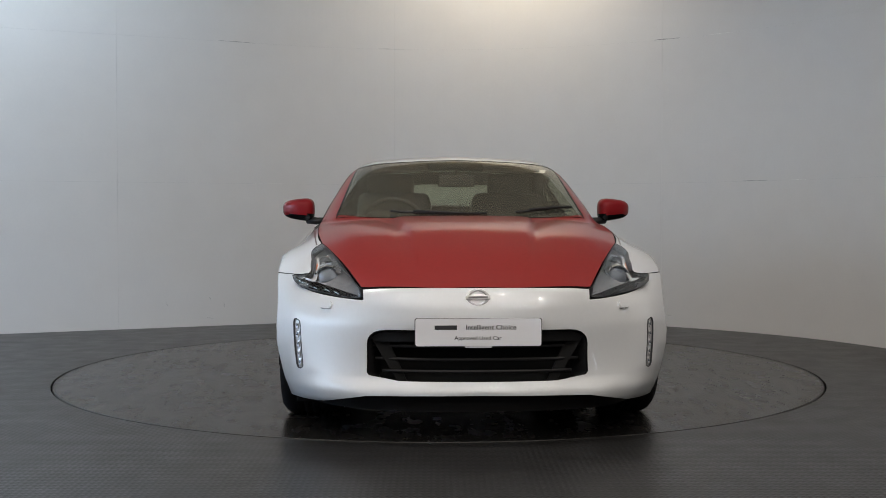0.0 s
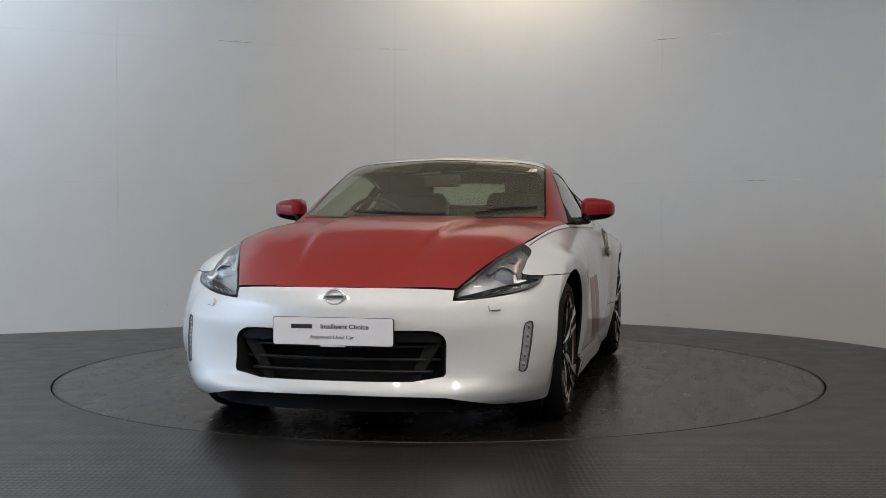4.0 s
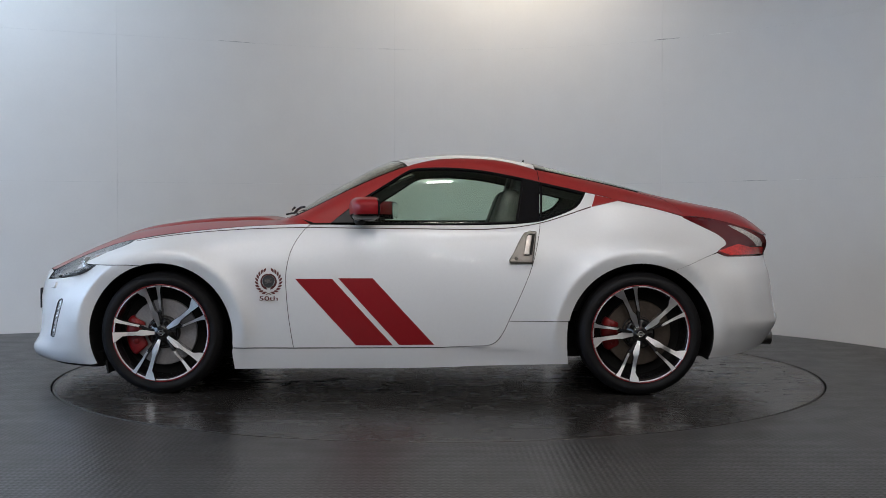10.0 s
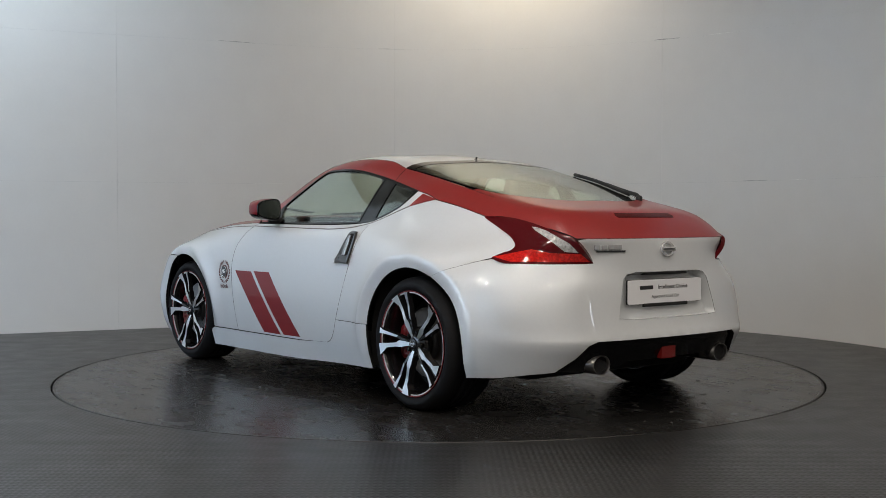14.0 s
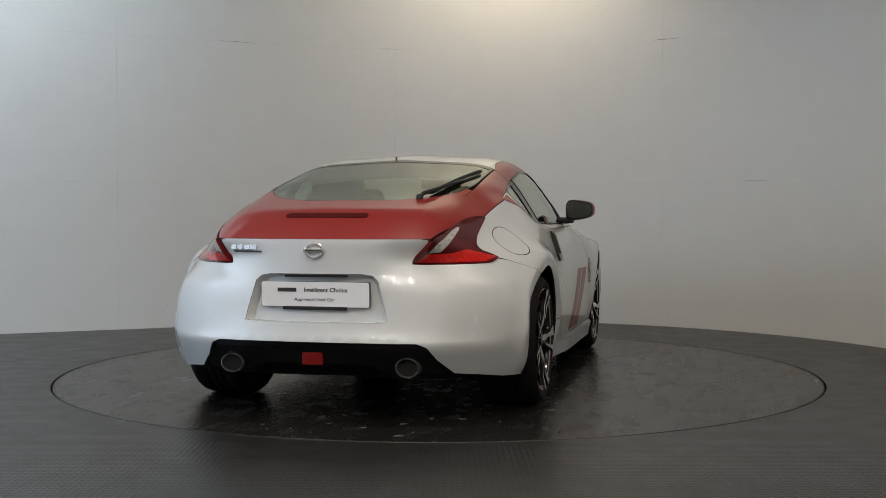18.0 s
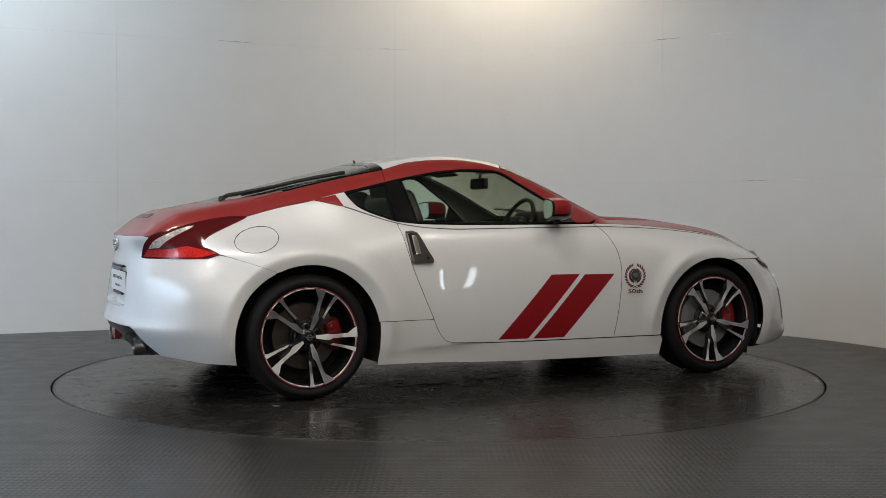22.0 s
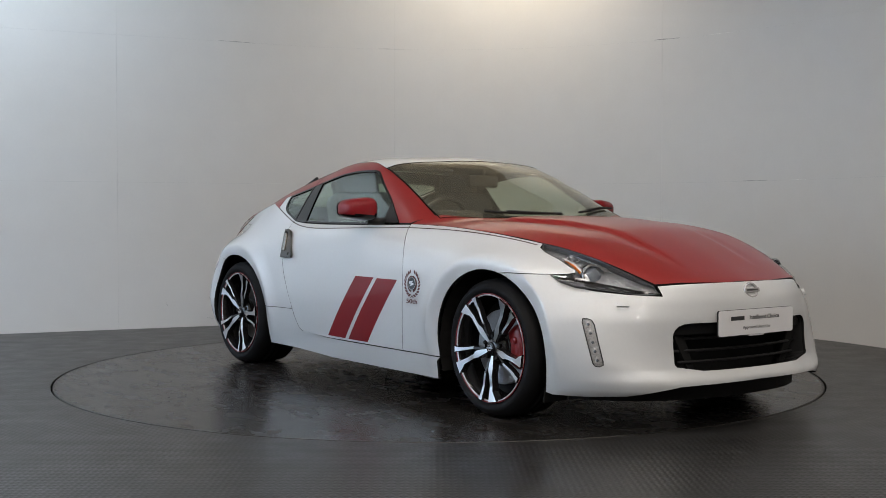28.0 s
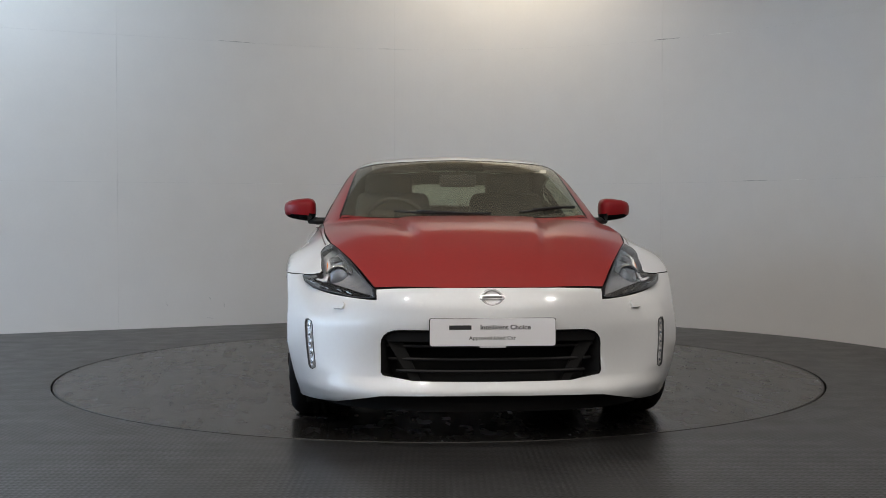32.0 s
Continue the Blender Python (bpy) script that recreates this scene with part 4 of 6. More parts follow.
# side glass
GLASS_REAR = [(-.672, 1.156), (-.628, .914)]
win = line2(WIN_TOP[:-1], 50) + GLASS_REAR + line2([(-.628, .912), (-.3, .906), (.1, .907), (.375, .913)], 14)[1:-1]
both("side_window", sheet(UPPER, "side", win, thick=.004, inset=.006, lift=-.004), M_GLASS, car, "tinted door window")
both("window_seal", sheet(UPPER, "side", win, holes=[shrink(dense(np.array(win), .02), .010)], step=.02, thick=.014, inset=.0005, lift=.0015), M_BLACKGLOSS, car, "black rubber window surround")
qwin = line2(QW_TOP, 12) + QW_BELOW[::-1][1:]
both("quarter_window", sheet(UPPER, "side", qwin, thick=.004, inset=.006, lift=-.003), M_GLASS, car, "small dark rear quarter window")
both("quarter_window_seal", sheet(UPPER, "side", qwin, holes=[shrink(dense(np.array(qwin), .02), .012)], step=.02, thick=.014, inset=.001, lift=.001), M_BLACKGLOSS, car, "black quarter window surround")
both("window_pillar", sheet(UPPER, "side", [(-.760, 1.137), (-.672, 1.156), (-.628, .909), (-.750, .921)], thick=.02, inset=.002, lift=-.001), M_BLACKGLOSS, car, "gloss black pillar behind the door window")
for ob in car.children:
    if ob.name.startswith(("side_window", "quarter_window")) and "seal" not in ob.name:
        ob.visible_shadow = False

# hatch
def seam_z(y):
    """The height of the seam between the tailgate and the bumper."""
    return .8455 + .001 * (y / .5) ** 2


GLASS_SIDE = line2([(-.735, .548), (-1.0, .546), (-1.2, .544), (-1.38, .506), (-1.50, .437), (-1.60, .33), (-1.66, .18), (-1.675, 0)], 30)
panel("rear_window", sheet(UPPER, "top", sym([(-.732, 0)] + [(-.735, .30)] + GLASS_SIDE), thick=.005, inset=.003), M_REARGLASS, car, "raked rear window glass").visible_shadow = False
rg = sym([(-.732, 0)] + [(-.735, .30)] + GLASS_SIDE)
panel("rear_window_seal", sheet(UPPER, "top", rg, holes=[shrink(dense(np.array(rg), .03), .012)], step=.02, thick=.008, inset=.001, lift=.001), M_BLACKGLOSS, car, "black rear window surround")
panel("rear_window_band", sheet(UPPER, "top", sym([(-.737, 0), (-.739, .30), (-.741, .535), (-.80, .535), (-.792, .30), (-.788, 0)]), step=.03, thick=.004, inset=0, lift=.0012), M_BLACKGLOSS, car, "black band along the top of the rear glass")
gl = GLASS_SIDE[::-1]
hatch = [p for p in gl if p[0] < -1.30]
hatch += [(x, float(LINE["rail"][0](x))) for x in np.linspace(-1.31, -1.45, 6)] + [(-1.53, .60), (-1.55, .660), (-1.62, .644), (-1.719, .620), (-1.80, .594), (-1.93, .555)] + [(float(UPPER.meet((-3.6, y, seam_z(y)), (1, 0, 0))[0][0]), y) for y in np.linspace(.520, 0, 15)]
panel("tailgate", sheet(UPPER, "top", sym(hatch), inset=.0005, lift=.001), M_RED, car, "satin red tailgate with a small spoiler lip", lining=M_GREEN)

def on_front(x, z):
    """The angle and height of a flank point of the front bumper."""
    p, n2 = FRONT.meet((x, 2.6, z), (0, -1, 0))
    return rf(p[0], p[1], z)


def on_rear(x, z):
    p, n2 = REAR.meet((x, 2.6, z), (0, -1, 0))
    return rr(p[0], p[1], z)


# front bumper
edge_top = [rf(2.084, 0, .652), rf(2.075, .15, .652), rf(2.047, .30, .650), rf(2.012, .41, .646), rf(1.980, .484, .640), rf(2.000, .478, .598)]
lamp_low = [rf(2.000, .478, .598)] + [rf(x, y, z) for x, y, z in through_points([(2.000, .478, .597), (1.917, .590, .604), (1.835, .690, .616), (1.755, .770, .636), (1.694, .805, .658), (1.648, .820, .684)], 14)]
tail = [on_front(1.64, .689), on_front(1.57, .689), on_front(1.50, .690), on_front(1.44, .690), on_front(1.376, .687)]
arch = [on_front(x, z) for x, z in arch_arc(0, 75, -24, n=44)]
edge_bot = [rf(1.66, .815, .150), rf(1.80, .745, .152), rf(1.93, .63, .162), rf(2.01, .53, .186), rf(2.06, .45, .203), rf(2.12, .25, .208), rf(2.135, 0, .210)]
grille_half = [rf(2.1, 0, .476), rf(2.12, .25, .477), rf(2.085, .38, .476), rf(2.075, .41, .473), rf(2.067, .435, .465), rf(2.06, .452, .451), rf(2.056, .460, .435), rf(2.055, .463, .417), rf(2.06, .463, .36), rf(2.063, .462, .300), rf(2.065, .452, .288), rf(2.088, .391, .278), rf(2.107, .328, .268), rf(2.13, .2, .267), rf(2.136, 0, .267)]
drl = [rf(1.826, .791, .502), rf(1.838, .778, .504), rf(1.856, .763, .496), rf(1.866, .758, .478), rf(1.884, .750, .40), rf(1.903, .740, .318), rf(1.904, .739, .302), rf(1.890, .749, .294), rf(1.874, .760, .296), rf(1.866, .768, .310), rf(1.850, .785, .40), rf(1.827, .794, .485)]
half = edge_top + lamp_low[1:] + tail + arch[1:] + edge_bot
bumper = panel("front_bumper", sheet(FRONT, "round_front", sym_a(half), holes=[sym_a(grille_half), drl, [(-a, b2) for a, b2 in drl]], step=.012, thick=.014), M_WHITE, car, "pearl white front bumper with a wide dark intake", lining=M_VOID)

# rear bumper
edge_top = []
for y in np.linspace(0, .515, 15):
    edge_top.append(rr(float(REAR.meet((-3.6, y, seam_z(y)), (1, 0, 0))[0][0]), y, seam_z(y) + .001))
edge_top.append(rr(-2.035, .436, .733))
lamp_low = [rr(x, y, z) for x, y, z in through_points([(-2.035, .437, .731), (-1.93, .60, .730), (-1.82, .72, .732), (-1.715, .775, .752)], 14)]
tail = [on_rear(x, z + .002) for x, z in QUARTER_FOOT[2:]]
arch = [on_rear(x, z) for x, z in arch_arc(1, 116, 198, n=30)]
edge_bot = [rr(-1.70, .88, .200), rr(-1.80, .82, .205), rr(-1.90, .70, .225), rr(-1.98, .62, .235), rr(-2.04, .55, .30), rr(-2.06, .50, .36), rr(-2.08, .46, .378), rr(-2.14, .25, .380), rr(-2.16, 0, .380)]
recess = [rr(-2.1, 0, .686), rr(-2.1, .22, .686), rr(-2.1, .27, .678), rr(-2.1, .295, .655), rr(-2.1, .325, .53), rr(-2.1, .335, .475), rr(-2.1, .25, .47), rr(-2.1, 0, .47)]
panel("rear_bumper", sheet(REAR, "round_rear", sym_a(edge_top + lamp_low[1:] + tail + arch[1:] + edge_bot), holes=[sym_a(recess)], step=.024, thick=.02), M_WHITE, car, "pearl white rear bumper with a recess for the sign", lining=M_VOID)

# ---------------------------------------------------------------- car: lamps
M_LAMPGREY = material("grey_lamp_housing", (0.14, 0.143, 0.15), 0.32, 0.5, 0.5, 0.2, 40)
M_LAMPWHITE = material("pale_lamp_cell", (0.45, 0.455, 0.465), 0.22, 0.4, 0.8, 0.25, 110, 0.4)
def sl(x, y, z):
    return (x, (z - y) * 0.7071)


HEAD = [(1.998, .482, .600), (1.968, .494, .640), (1.86, .537, .690), (1.70, .600, .757), (1.56, .655, .802), (1.455, .692, .823), (1.470, .715, .806), (1.511, .744, .788),
        (1.603, .735, .755), (1.675, .731, .722), (1.706, .737, .706), (1.712, .752, .694), (1.684, .783, .688), (1.64, .818, .688), (1.694, .805, .662), (1.755, .770, .640), (1.835, .690, .620), (1.917, .590, .607)]
head2 = [sl(*p) for p in HEAD]
M_PROJ = material("projector_glass", (0.20, 0.225, 0.26), 0.08, 0.6, 1.0, 0.1, 60)
bucket = sheet(UPPER, "slant", head2, step=.02, thick=.012, inset=.001, lift=-.035)
lens = sheet(UPPER, "slant", head2, step=.02, thick=.004, inset=.004, lift=.0005)
rim_ = sheet(UPPER, "slant", head2, holes=[shrink(dense(np.array(head2), .015), .005)], step=.012, thick=.036, inset=.001, lift=-.001)
amber = prism([(1.752, .674), (1.728, .691), (1.662, .731), (1.600, .753), (1.606, .747), (1.666, .719), (1.702, .696), (1.726, .676)], .006, .001, m=Matrix(((1, 0, 0, 0), (0, 0, 1, .696), (0, 1, 0, 0), (0, 0, 0, 1))))
silver = sheet(UPPER, "slant", [sl(*p) for p in [(1.781, .700, .664), (1.752, .698, .694), (1.677, .688, .736), (1.60, .700, .766), (1.604, .708, .760), (1.675, .697, .732), (1.743, .706, .694), (1.764, .710, .672), (1.735, .738, .672), (1.733, .744, .667), (1.770, .718, .662)]], step=.010, thick=.006, inset=0, lift=-.007)
lower = sheet(UPPER, "slant", [sl(*p) for p in [(1.795, .735, .632), (1.770, .728, .655), (1.71, .786, .665), (1.655, .809, .684), (1.70, .799, .660), (1.752, .768, .640)]], step=.012, thick=.008, inset=0, lift=-.010)
lamp_floor = sheet(UPPER, "slant", [sl(*p) for p in [(1.985, .492, .607), (1.917, .590, .612), (1.835, .690, .625), (1.755, .768, .645), (1.694, .800, .667), (1.655, .812, .686), (1.70, .757, .690), (1.78, .697, .667), (1.86, .617, .650), (1.95, .530, .626)]], step=.012, thick=.006, inset=0, lift=-.016)
inner_strip = sheet(UPPER, "slant", [sl(*p) for p in [(1.80, .590, .704), (1.774, .612, .712), (1.671, .640, .762), (1.60, .668, .783), (1.60, .650, .789), (1.671, .622, .765), (1.774, .588, .722)]], step=.012, thick=.006, inset=0, lift=-.014)
for side in (1, -1):
    lamp = new("headlight")
    lamp.parent = car
    lamp["label"] = "swept-back clear headlight with a projector lens and amber reflector"

    def lamp_part(name, sh, mat, label=""):
        v, f, n = sh
        if side < 0:
            v, f, n = v * (1, -1, 1), [t[::-1] for t in f], n * (1, -1, 1)
        return raw(name, v, f, mat, lamp, label, True, n)
    lamp_part("housing", bucket, M_LAMPGREY)
    lamp_part("bezel", rim_, M_LAMPDARK)
    lamp_part("lamp_floor", lamp_floor, M_BLACKGLOSS, "black lower trim")
    for fx, fy, fz in ((1.90, .598, .626), (1.862, .640, .635), (1.822, .690, .640), (1.785, .722, .650), (1.735, .762, .664)):
        part("trim_facet", box(.030, .010, .004, .0015), M_LAMPSILVER, lamp, at=Matrix.Translation((fx, side * fy, fz - .006)) @ Matrix.Rotation(radians(-side * 52), 4, "Z") @ Matrix.Rotation(radians(20), 4, "Y"))
    lamp_part("inner_trim", inner_strip, M_LAMPSILVER)
    part("side_reflector", amber.copy(), M_AMBER, lamp, "amber side reflector", at=Matrix.Diagonal((1, side, 1, 1)))
    lamp_part("light_guide", silver, M_BADGE, "bright silver curved trim")
    lamp_part("corner_reflector", lower, M_LAMPDARK)
    cover = lamp_part("lens", lens, M_LENS, "clear lens")
    cover.visible_shadow = False
    at = Matrix.Translation((1.738, side * .648, .672)) @ Matrix.Rotation(radians(side * 10), 4, "Z") @ Matrix.Rotation(radians(-6), 4, "Y") @ Matrix.Scale(1.18, 4)
    part("projector_ring", lathe([(.047, -.05), (.052, 0), (.050, .010), (.045, .012), (.042, .004), (.040, -.03)], 32, "x"), M_LAMPSILVER, lamp, smooth=True, at=at)
    part("projector_lens", lathe([(.040, -.02), (.040, .0), (.036, .010), (.026, .018), (.012, .022), (.0001, .023)], 32, "x"), M_PROJ, lamp, "dark glass projector", smooth=True, at=at)
    at2 = Matrix.Translation((1.618, side * .662, .728)) @ Matrix.Rotation(radians(side * 16), 4, "Z") @ Matrix.Rotation(radians(-10), 4, "Y")
    part("high_beam_bowl", lathe([(.040, .0), (.038, .006), (.034, .004), (.024, -.012), (.010, -.02), (.0001, -.02)], 28, "x"), M_LAMPSILVER, lamp, smooth=True, at=at2)

TAILO = []
for seg_, count_ in (([(-1.545, .668, .944), (-1.623, .645, .944), (-1.719, .622, .933), (-1.821, .591, .908), (-1.93, .560, .871), (-2.00, .532, .846)], 22),
                     ([(-2.00, .532, .846), (-2.030, .500, .80), (-2.035, .437, .735)], 10),
                     ([(-2.035, .437, .735), (-1.95, .59, .733), (-1.86, .69, .733), (-1.783, .745, .735), (-1.712, .765, .756)], 18),
                     ([(-1.712, .765, .756), (-1.744, .729, .775), (-1.775, .704, .788), (-1.785, .684, .812), (-1.757, .678, .845), (-1.655, .667, .893), (-1.585, .669, .926), (-1.545, .668, .944)], 26)):
    TAILO += [tuple(p) for p in through_points(seg_, count_)][:-1]
tail2 = [rr(*p) for p in TAILO]
lamp_body = sheet(UPPER, "round_rear", tail2, step=.012, thick=.02, inset=-.0030, lift=.0028)
frame_ = sheet(UPPER, "round_rear", tail2, holes=[shrink(dense(np.array(tail2), .012), -.0012)], step=.012, thick=.014, inset=-.0036, lift=.0036)
clear = sheet(UPPER, "round_rear", [rr(*p) for p in [(-2.018, .508, .783), (-1.993, .543, .826), (-1.88, .578, .881), (-1.83, .590, .896), (-1.800, .597, .900), (-1.825, .601, .884), (-1.890, .590, .850), (-1.972, .552, .787)]], step=.012, thick=.006, inset=0, lift=.0038)
bright = sheet(UPPER, "round_rear", [rr(*p) for p in [(-1.708, .757, .761), (-1.738, .739, .766), (-1.80, .682, .784), (-1.848, .645, .796), (-1.922, .593, .780), (-2.022, .497, .778), (-2.033, .450, .741), (-1.95, .59, .738), (-1.80, .733, .739)]], step=.012, thick=.006, inset=0, lift=.0038)
M_REDBRIGHT = material("bright_red_lens", (0.60, 0.018, 0.014), 0.06, 0.0, 1.0, 0.35, 90, 0.3)
M_REDDARK = material("dark_red_lens", (0.085, 0.006, 0.008), 0.08, 0.0, 0.8, 0.05, 90, spec=0.2)
M_CLEARLAMP = material("clear_reversing_lens", (0.48, 0.46, 0.44), 0.2, 0.1, 0.6, 0.40, 70, 0.6)
for side in (1, -1):
    lamp = new("tail_light")
    lamp.parent = car
    lamp["label"] = "boomerang-shaped dark red tail light with a clear wedge"

    def lamp_part(name, sh, mat, label=""):
        v, f, n = sh
        if side < 0:
            v, f, n = v * (1, -1, 1), [t[::-1] for t in f], n * (1, -1, 1)
        return raw(name, v, f, mat, lamp, label, True, n)
    lamp_part("lens", lamp_body, M_REDDARK, "dark red lens")
    lamp_part("bezel", frame_, M_REDDARK)
    lamp_part("reversing_lens", clear, M_CLEARLAMP, "clear faceted wedge")
    lamp_part("brake_lens", bright, M_REDBRIGHT, "bright red lower lens")

# day running lamps in the bumper corners
drl_p = sheet(FRONT, "round_front", drl, step=.012, thick=.012, inset=.001, lift=-.006)
drl_f = sheet(FRONT, "round_front", drl, holes=[shrink(dense(np.array(drl), .01), .003)], step=.008, thick=.014, inset=.0, lift=.001)
for side in (1, -1):
    lamp = new("day_running_lamp")
    lamp.parent = car
    lamp["label"] = "slim upright row of five clear lamp cells"
    for nm, sh, mat in (("backing", drl_p, M_LAMPWHITE), ("bezel", drl_f, M_LAMPDARK)):
        v, f, n = sh
        if side < 0:
            v, f, n = v * (1, -1, 1), [t[::-1] for t in f], n * (1, -1, 1)
        raw(nm, v, f, mat, lamp, "", True, n)
    for k in range(5):
        z = .322 + k * .039
        a = (np.interp(z, (.292, .40, .495), (rf(1.868, .764, 0)[0], rf(1.850, .785, 0)[0], rf(1.822, .795, 0)[0])) + np.interp(z, (.31, .40, .49), (rf(1.905, .738, 0)[0], rf(1.884, .750, 0)[0], rf(1.862, .758, 0)[0]))) / 2
        p, nn2 = FRONT.meet((FRONT_POLE + 3 * math.cos(a), 3 * math.sin(a), z), (-math.cos(a), -math.sin(a), 0))
        p, nn2 = Vector((p[0], p[1] * side, p[2])), Vector((nn2[0], nn2[1] * side, nn2[2]))
        ax = Vector((-nn2.y, nn2.x, 0)).normalized()
        m = Matrix((nn2, ax, nn2.cross(ax))).transposed().to_4x4()
        m.translation = p - nn2 * .004
        part("lamp_cell", box(.005, .018, .029, .0024, segments=2), M_BADGE, lamp, at=m @ Matrix.Rotation(radians(8 * side), 4, "X"))
        part("lamp_bulb", lathe([(.0065, 0), (.0065, .002), (.004, .0035), (.0001, .004)], 12, "x"), M_PROJ, lamp, smooth=True, at=m @ Matrix.Translation((.0022, 0, 0)))

# headlamp washer covers
wash = [rf(1.93, .668, .582), rf(1.93, .625, .582), rf(1.94, .618, .572), rf(1.94, .622, .552), rf(1.92, .672, .553)]
both("washer_cover", sheet(FRONT, "round_front", wash, step=.012, thick=.014, inset=.0, lift=.011), M_WHITE, car)


# ---------------------------------------------------------------- car: trim lines and decals
def strip(points, width):
    """The outline of a narrow band along points in a projection."""
    p = np.array(points, float)
    t = np.gradient(p, axis=0)
    t /= np.linalg.norm(t, axis=1)[:, None]
    n = np.stack([-t[:, 1], t[:, 0]], -1) * width / 2
    return [tuple(q) for q in p + n] + [tuple(q) for q in (p - n)[::-1]]


M_PIN = material("maroon_pinstripe", (0.035, 0.008, 0.008), 0.4, 0.0, 0.3, 0.05, 200)
PIN = through_points([(1.443, .719, .816), (1.258, .740, .845), (.97, .764, .874), (.65, .789, .888), (.497, .802, .891), (.235, .821, .887), (-.069, .833, .884), (-.382, .834, .880), (-.543, .826, .885),
                      (-.71, .806, .907), (-.885, .773, .953), (-1.03, .741, .998)], 60)
both("pinstripe", sheet(UPPER, "slant", strip([sl(*p) for p in PIN], .0065), step=.02, thick=.0006, inset=0, lift=.0008), M_PIN, car, "thin dark pinstripe")
both("quarter_triangle", sheet(UPPER, "side", [(-1.060, 1.064), (-1.033, 1.000), (-1.183, 1.034)], step=.017, thick=.0025, inset=0, lift=.0030), M_RED, car, "small red triangle decal")
for k, quad in enumerate(([(.552, .619), (.356, .619), (.035, .264), (.232, .264)], [(.323, .622), (.141, .622), (-.184, .268), (.002, .266)])):
    both("door_stripe", sheet(UPPER, "side", quad, step=.03, thick=.0006, inset=0, lift=.0009), M_REDGLOSS, car, "gloss red slanting stripe", parents=doors)


def on_side(x, z, side, lift=0.0):
    """A frame on the flank: local x to the rear on the left flank and to the front on the right, y up, z outward."""
    p, n = UPPER.meet((x, 2.6, z), (0, -1, 0))
    n = Vector(n)
    p = Vector(p) + n * lift
    if side < 0:
        p.y, n.y = -p.y, -n.y
    ax = Vector((-1, 0, 0)) if side > 0 else Vector((1, 0, 0))
    ax = (ax - n * ax.dot(n)).normalized()
    up = n.cross(ax)
    m = Matrix((ax, up, n)).transposed().to_4x4()
    m.translation = p
    return m


M_LAUREL = material("maroon_decal", (0.10, 0.022, 0.020), 0.35, 0.0, 0.4, 0.06, 300)


def leaf(length, width):
    out = []
    for k in range(9):
        t = k / 8
        out.append((length * t, width * math.sin(math.pi * t) ** 0.8 / 2))
    return out + [(a, -b2) for a, b2 in out[-2:0:-1]]


for side in (1, -1):
    badge = new("anniversary_badge")
    badge.parent = car
    badge["label"] = "round dark badge in a maroon laurel wreath"
    m = on_side(.692, .606, side, .0006)
    badge.matrix_basis = m
    part("roundel", lathe([(.0001, .0), (.031, .0), (.031, .003), (.029, .0045), (.0001, .0055)], 36, "z"), M_LAMPDARK, badge, smooth=False)
    part("roundel_ring", lathe([(.031, 0), (.0345, 0), (.0345, .004), (.031, .005)], 36, "z", closed=True), M_CHROME, badge, smooth=True)
    part("roundel_mark", prism([(-.020, .010), (.018, .016), (.004, .002), (.020, .004), (.022, -.005), (-.018, -.014), (-.002, -.002), (-.020, -.001)], .0012, m=Matrix.Translation((0, 0, .0052))), M_CHROME, badge, "plain silver mark")
    for s in (1, -1):
        for k in range(10):
            a = radians(-78 + k * 15.5)
            for inner in (0, 1):
                r = .055 - inner * .012
                c, sn = math.cos(a) * r * s, math.sin(a) * r - .002
                turn = a + radians(90 + (-35 if not inner else 35))
                bml = prism(leaf(.027, .0115), .0005)
                ma = Matrix.Translation((c, sn, 0)) @ Matrix.Rotation(turn if s > 0 else math.pi - turn, 4, "Z")
                part("laurel_leaf", bml, M_LAUREL, badge, at=ma)
        part("laurel_stem", prism(strip([(s * .002 * 1, -.052), (s * .012, -.060), (s * -.014, -.072)][1:] + [], .003), .0005), M_LAUREL, badge)
    lettering("50th", .032, .0004, M_LAUREL, badge, Matrix.Translation((.0, -.092, .0006)) @ Matrix.Diagonal((1.75, 1, 1, 1)), bold=.0004)

# door handles: a slanted satin surround with a grip
for side, door in ((1, doors[0]), (-1, doors[1])):
    h = new("door_handle")
    h.parent = door
    h["label"] = "slanting satin metal door handle"
    m = on_side(-.662, .785, side, .001)
    h.matrix_basis = m
    s = 1 if side > 0 else -1
    flip = (lambda pts: pts) if s > 0 else (lambda pts: [(-a, b2) for a, b2 in pts][::-1])
    body = flip([(-.078, -.088), (.042, -.090), (.052, -.03), (.066, .085), (.030, .090), (-.002, .078), (-.030, .030), (-.060, -.035), (-.082, -.070)])
    part("surround", prism(body, .013, .006), M_SURROUND, h)
    # no slot is cut: a near-black plate paints its shade behind the grip
    slot = flip([(-.006, -.045), (.040, -.045), (.056, .070), (.032, .072), (.014, .062)])
    part("recess", prism(slot, .003, .001, m=Matrix.Translation((0, 0, .0120))), M_VOID, h)
    grip = flip([(-.006, -.050), (.026, -.050), (.042, .060), (.022, .062), (.010, .052)])
    part("grip", prism(grip, .014, .006, m=Matrix.Translation((0, 0, .010))), M_HANDLE, h)
    part("lock", lathe([(.009, 0), (.009, .003), (.0001, .0035)], 16, "z"), M_SATIN, h, at=Matrix.Translation((-.045 * s, -.066, .010)))

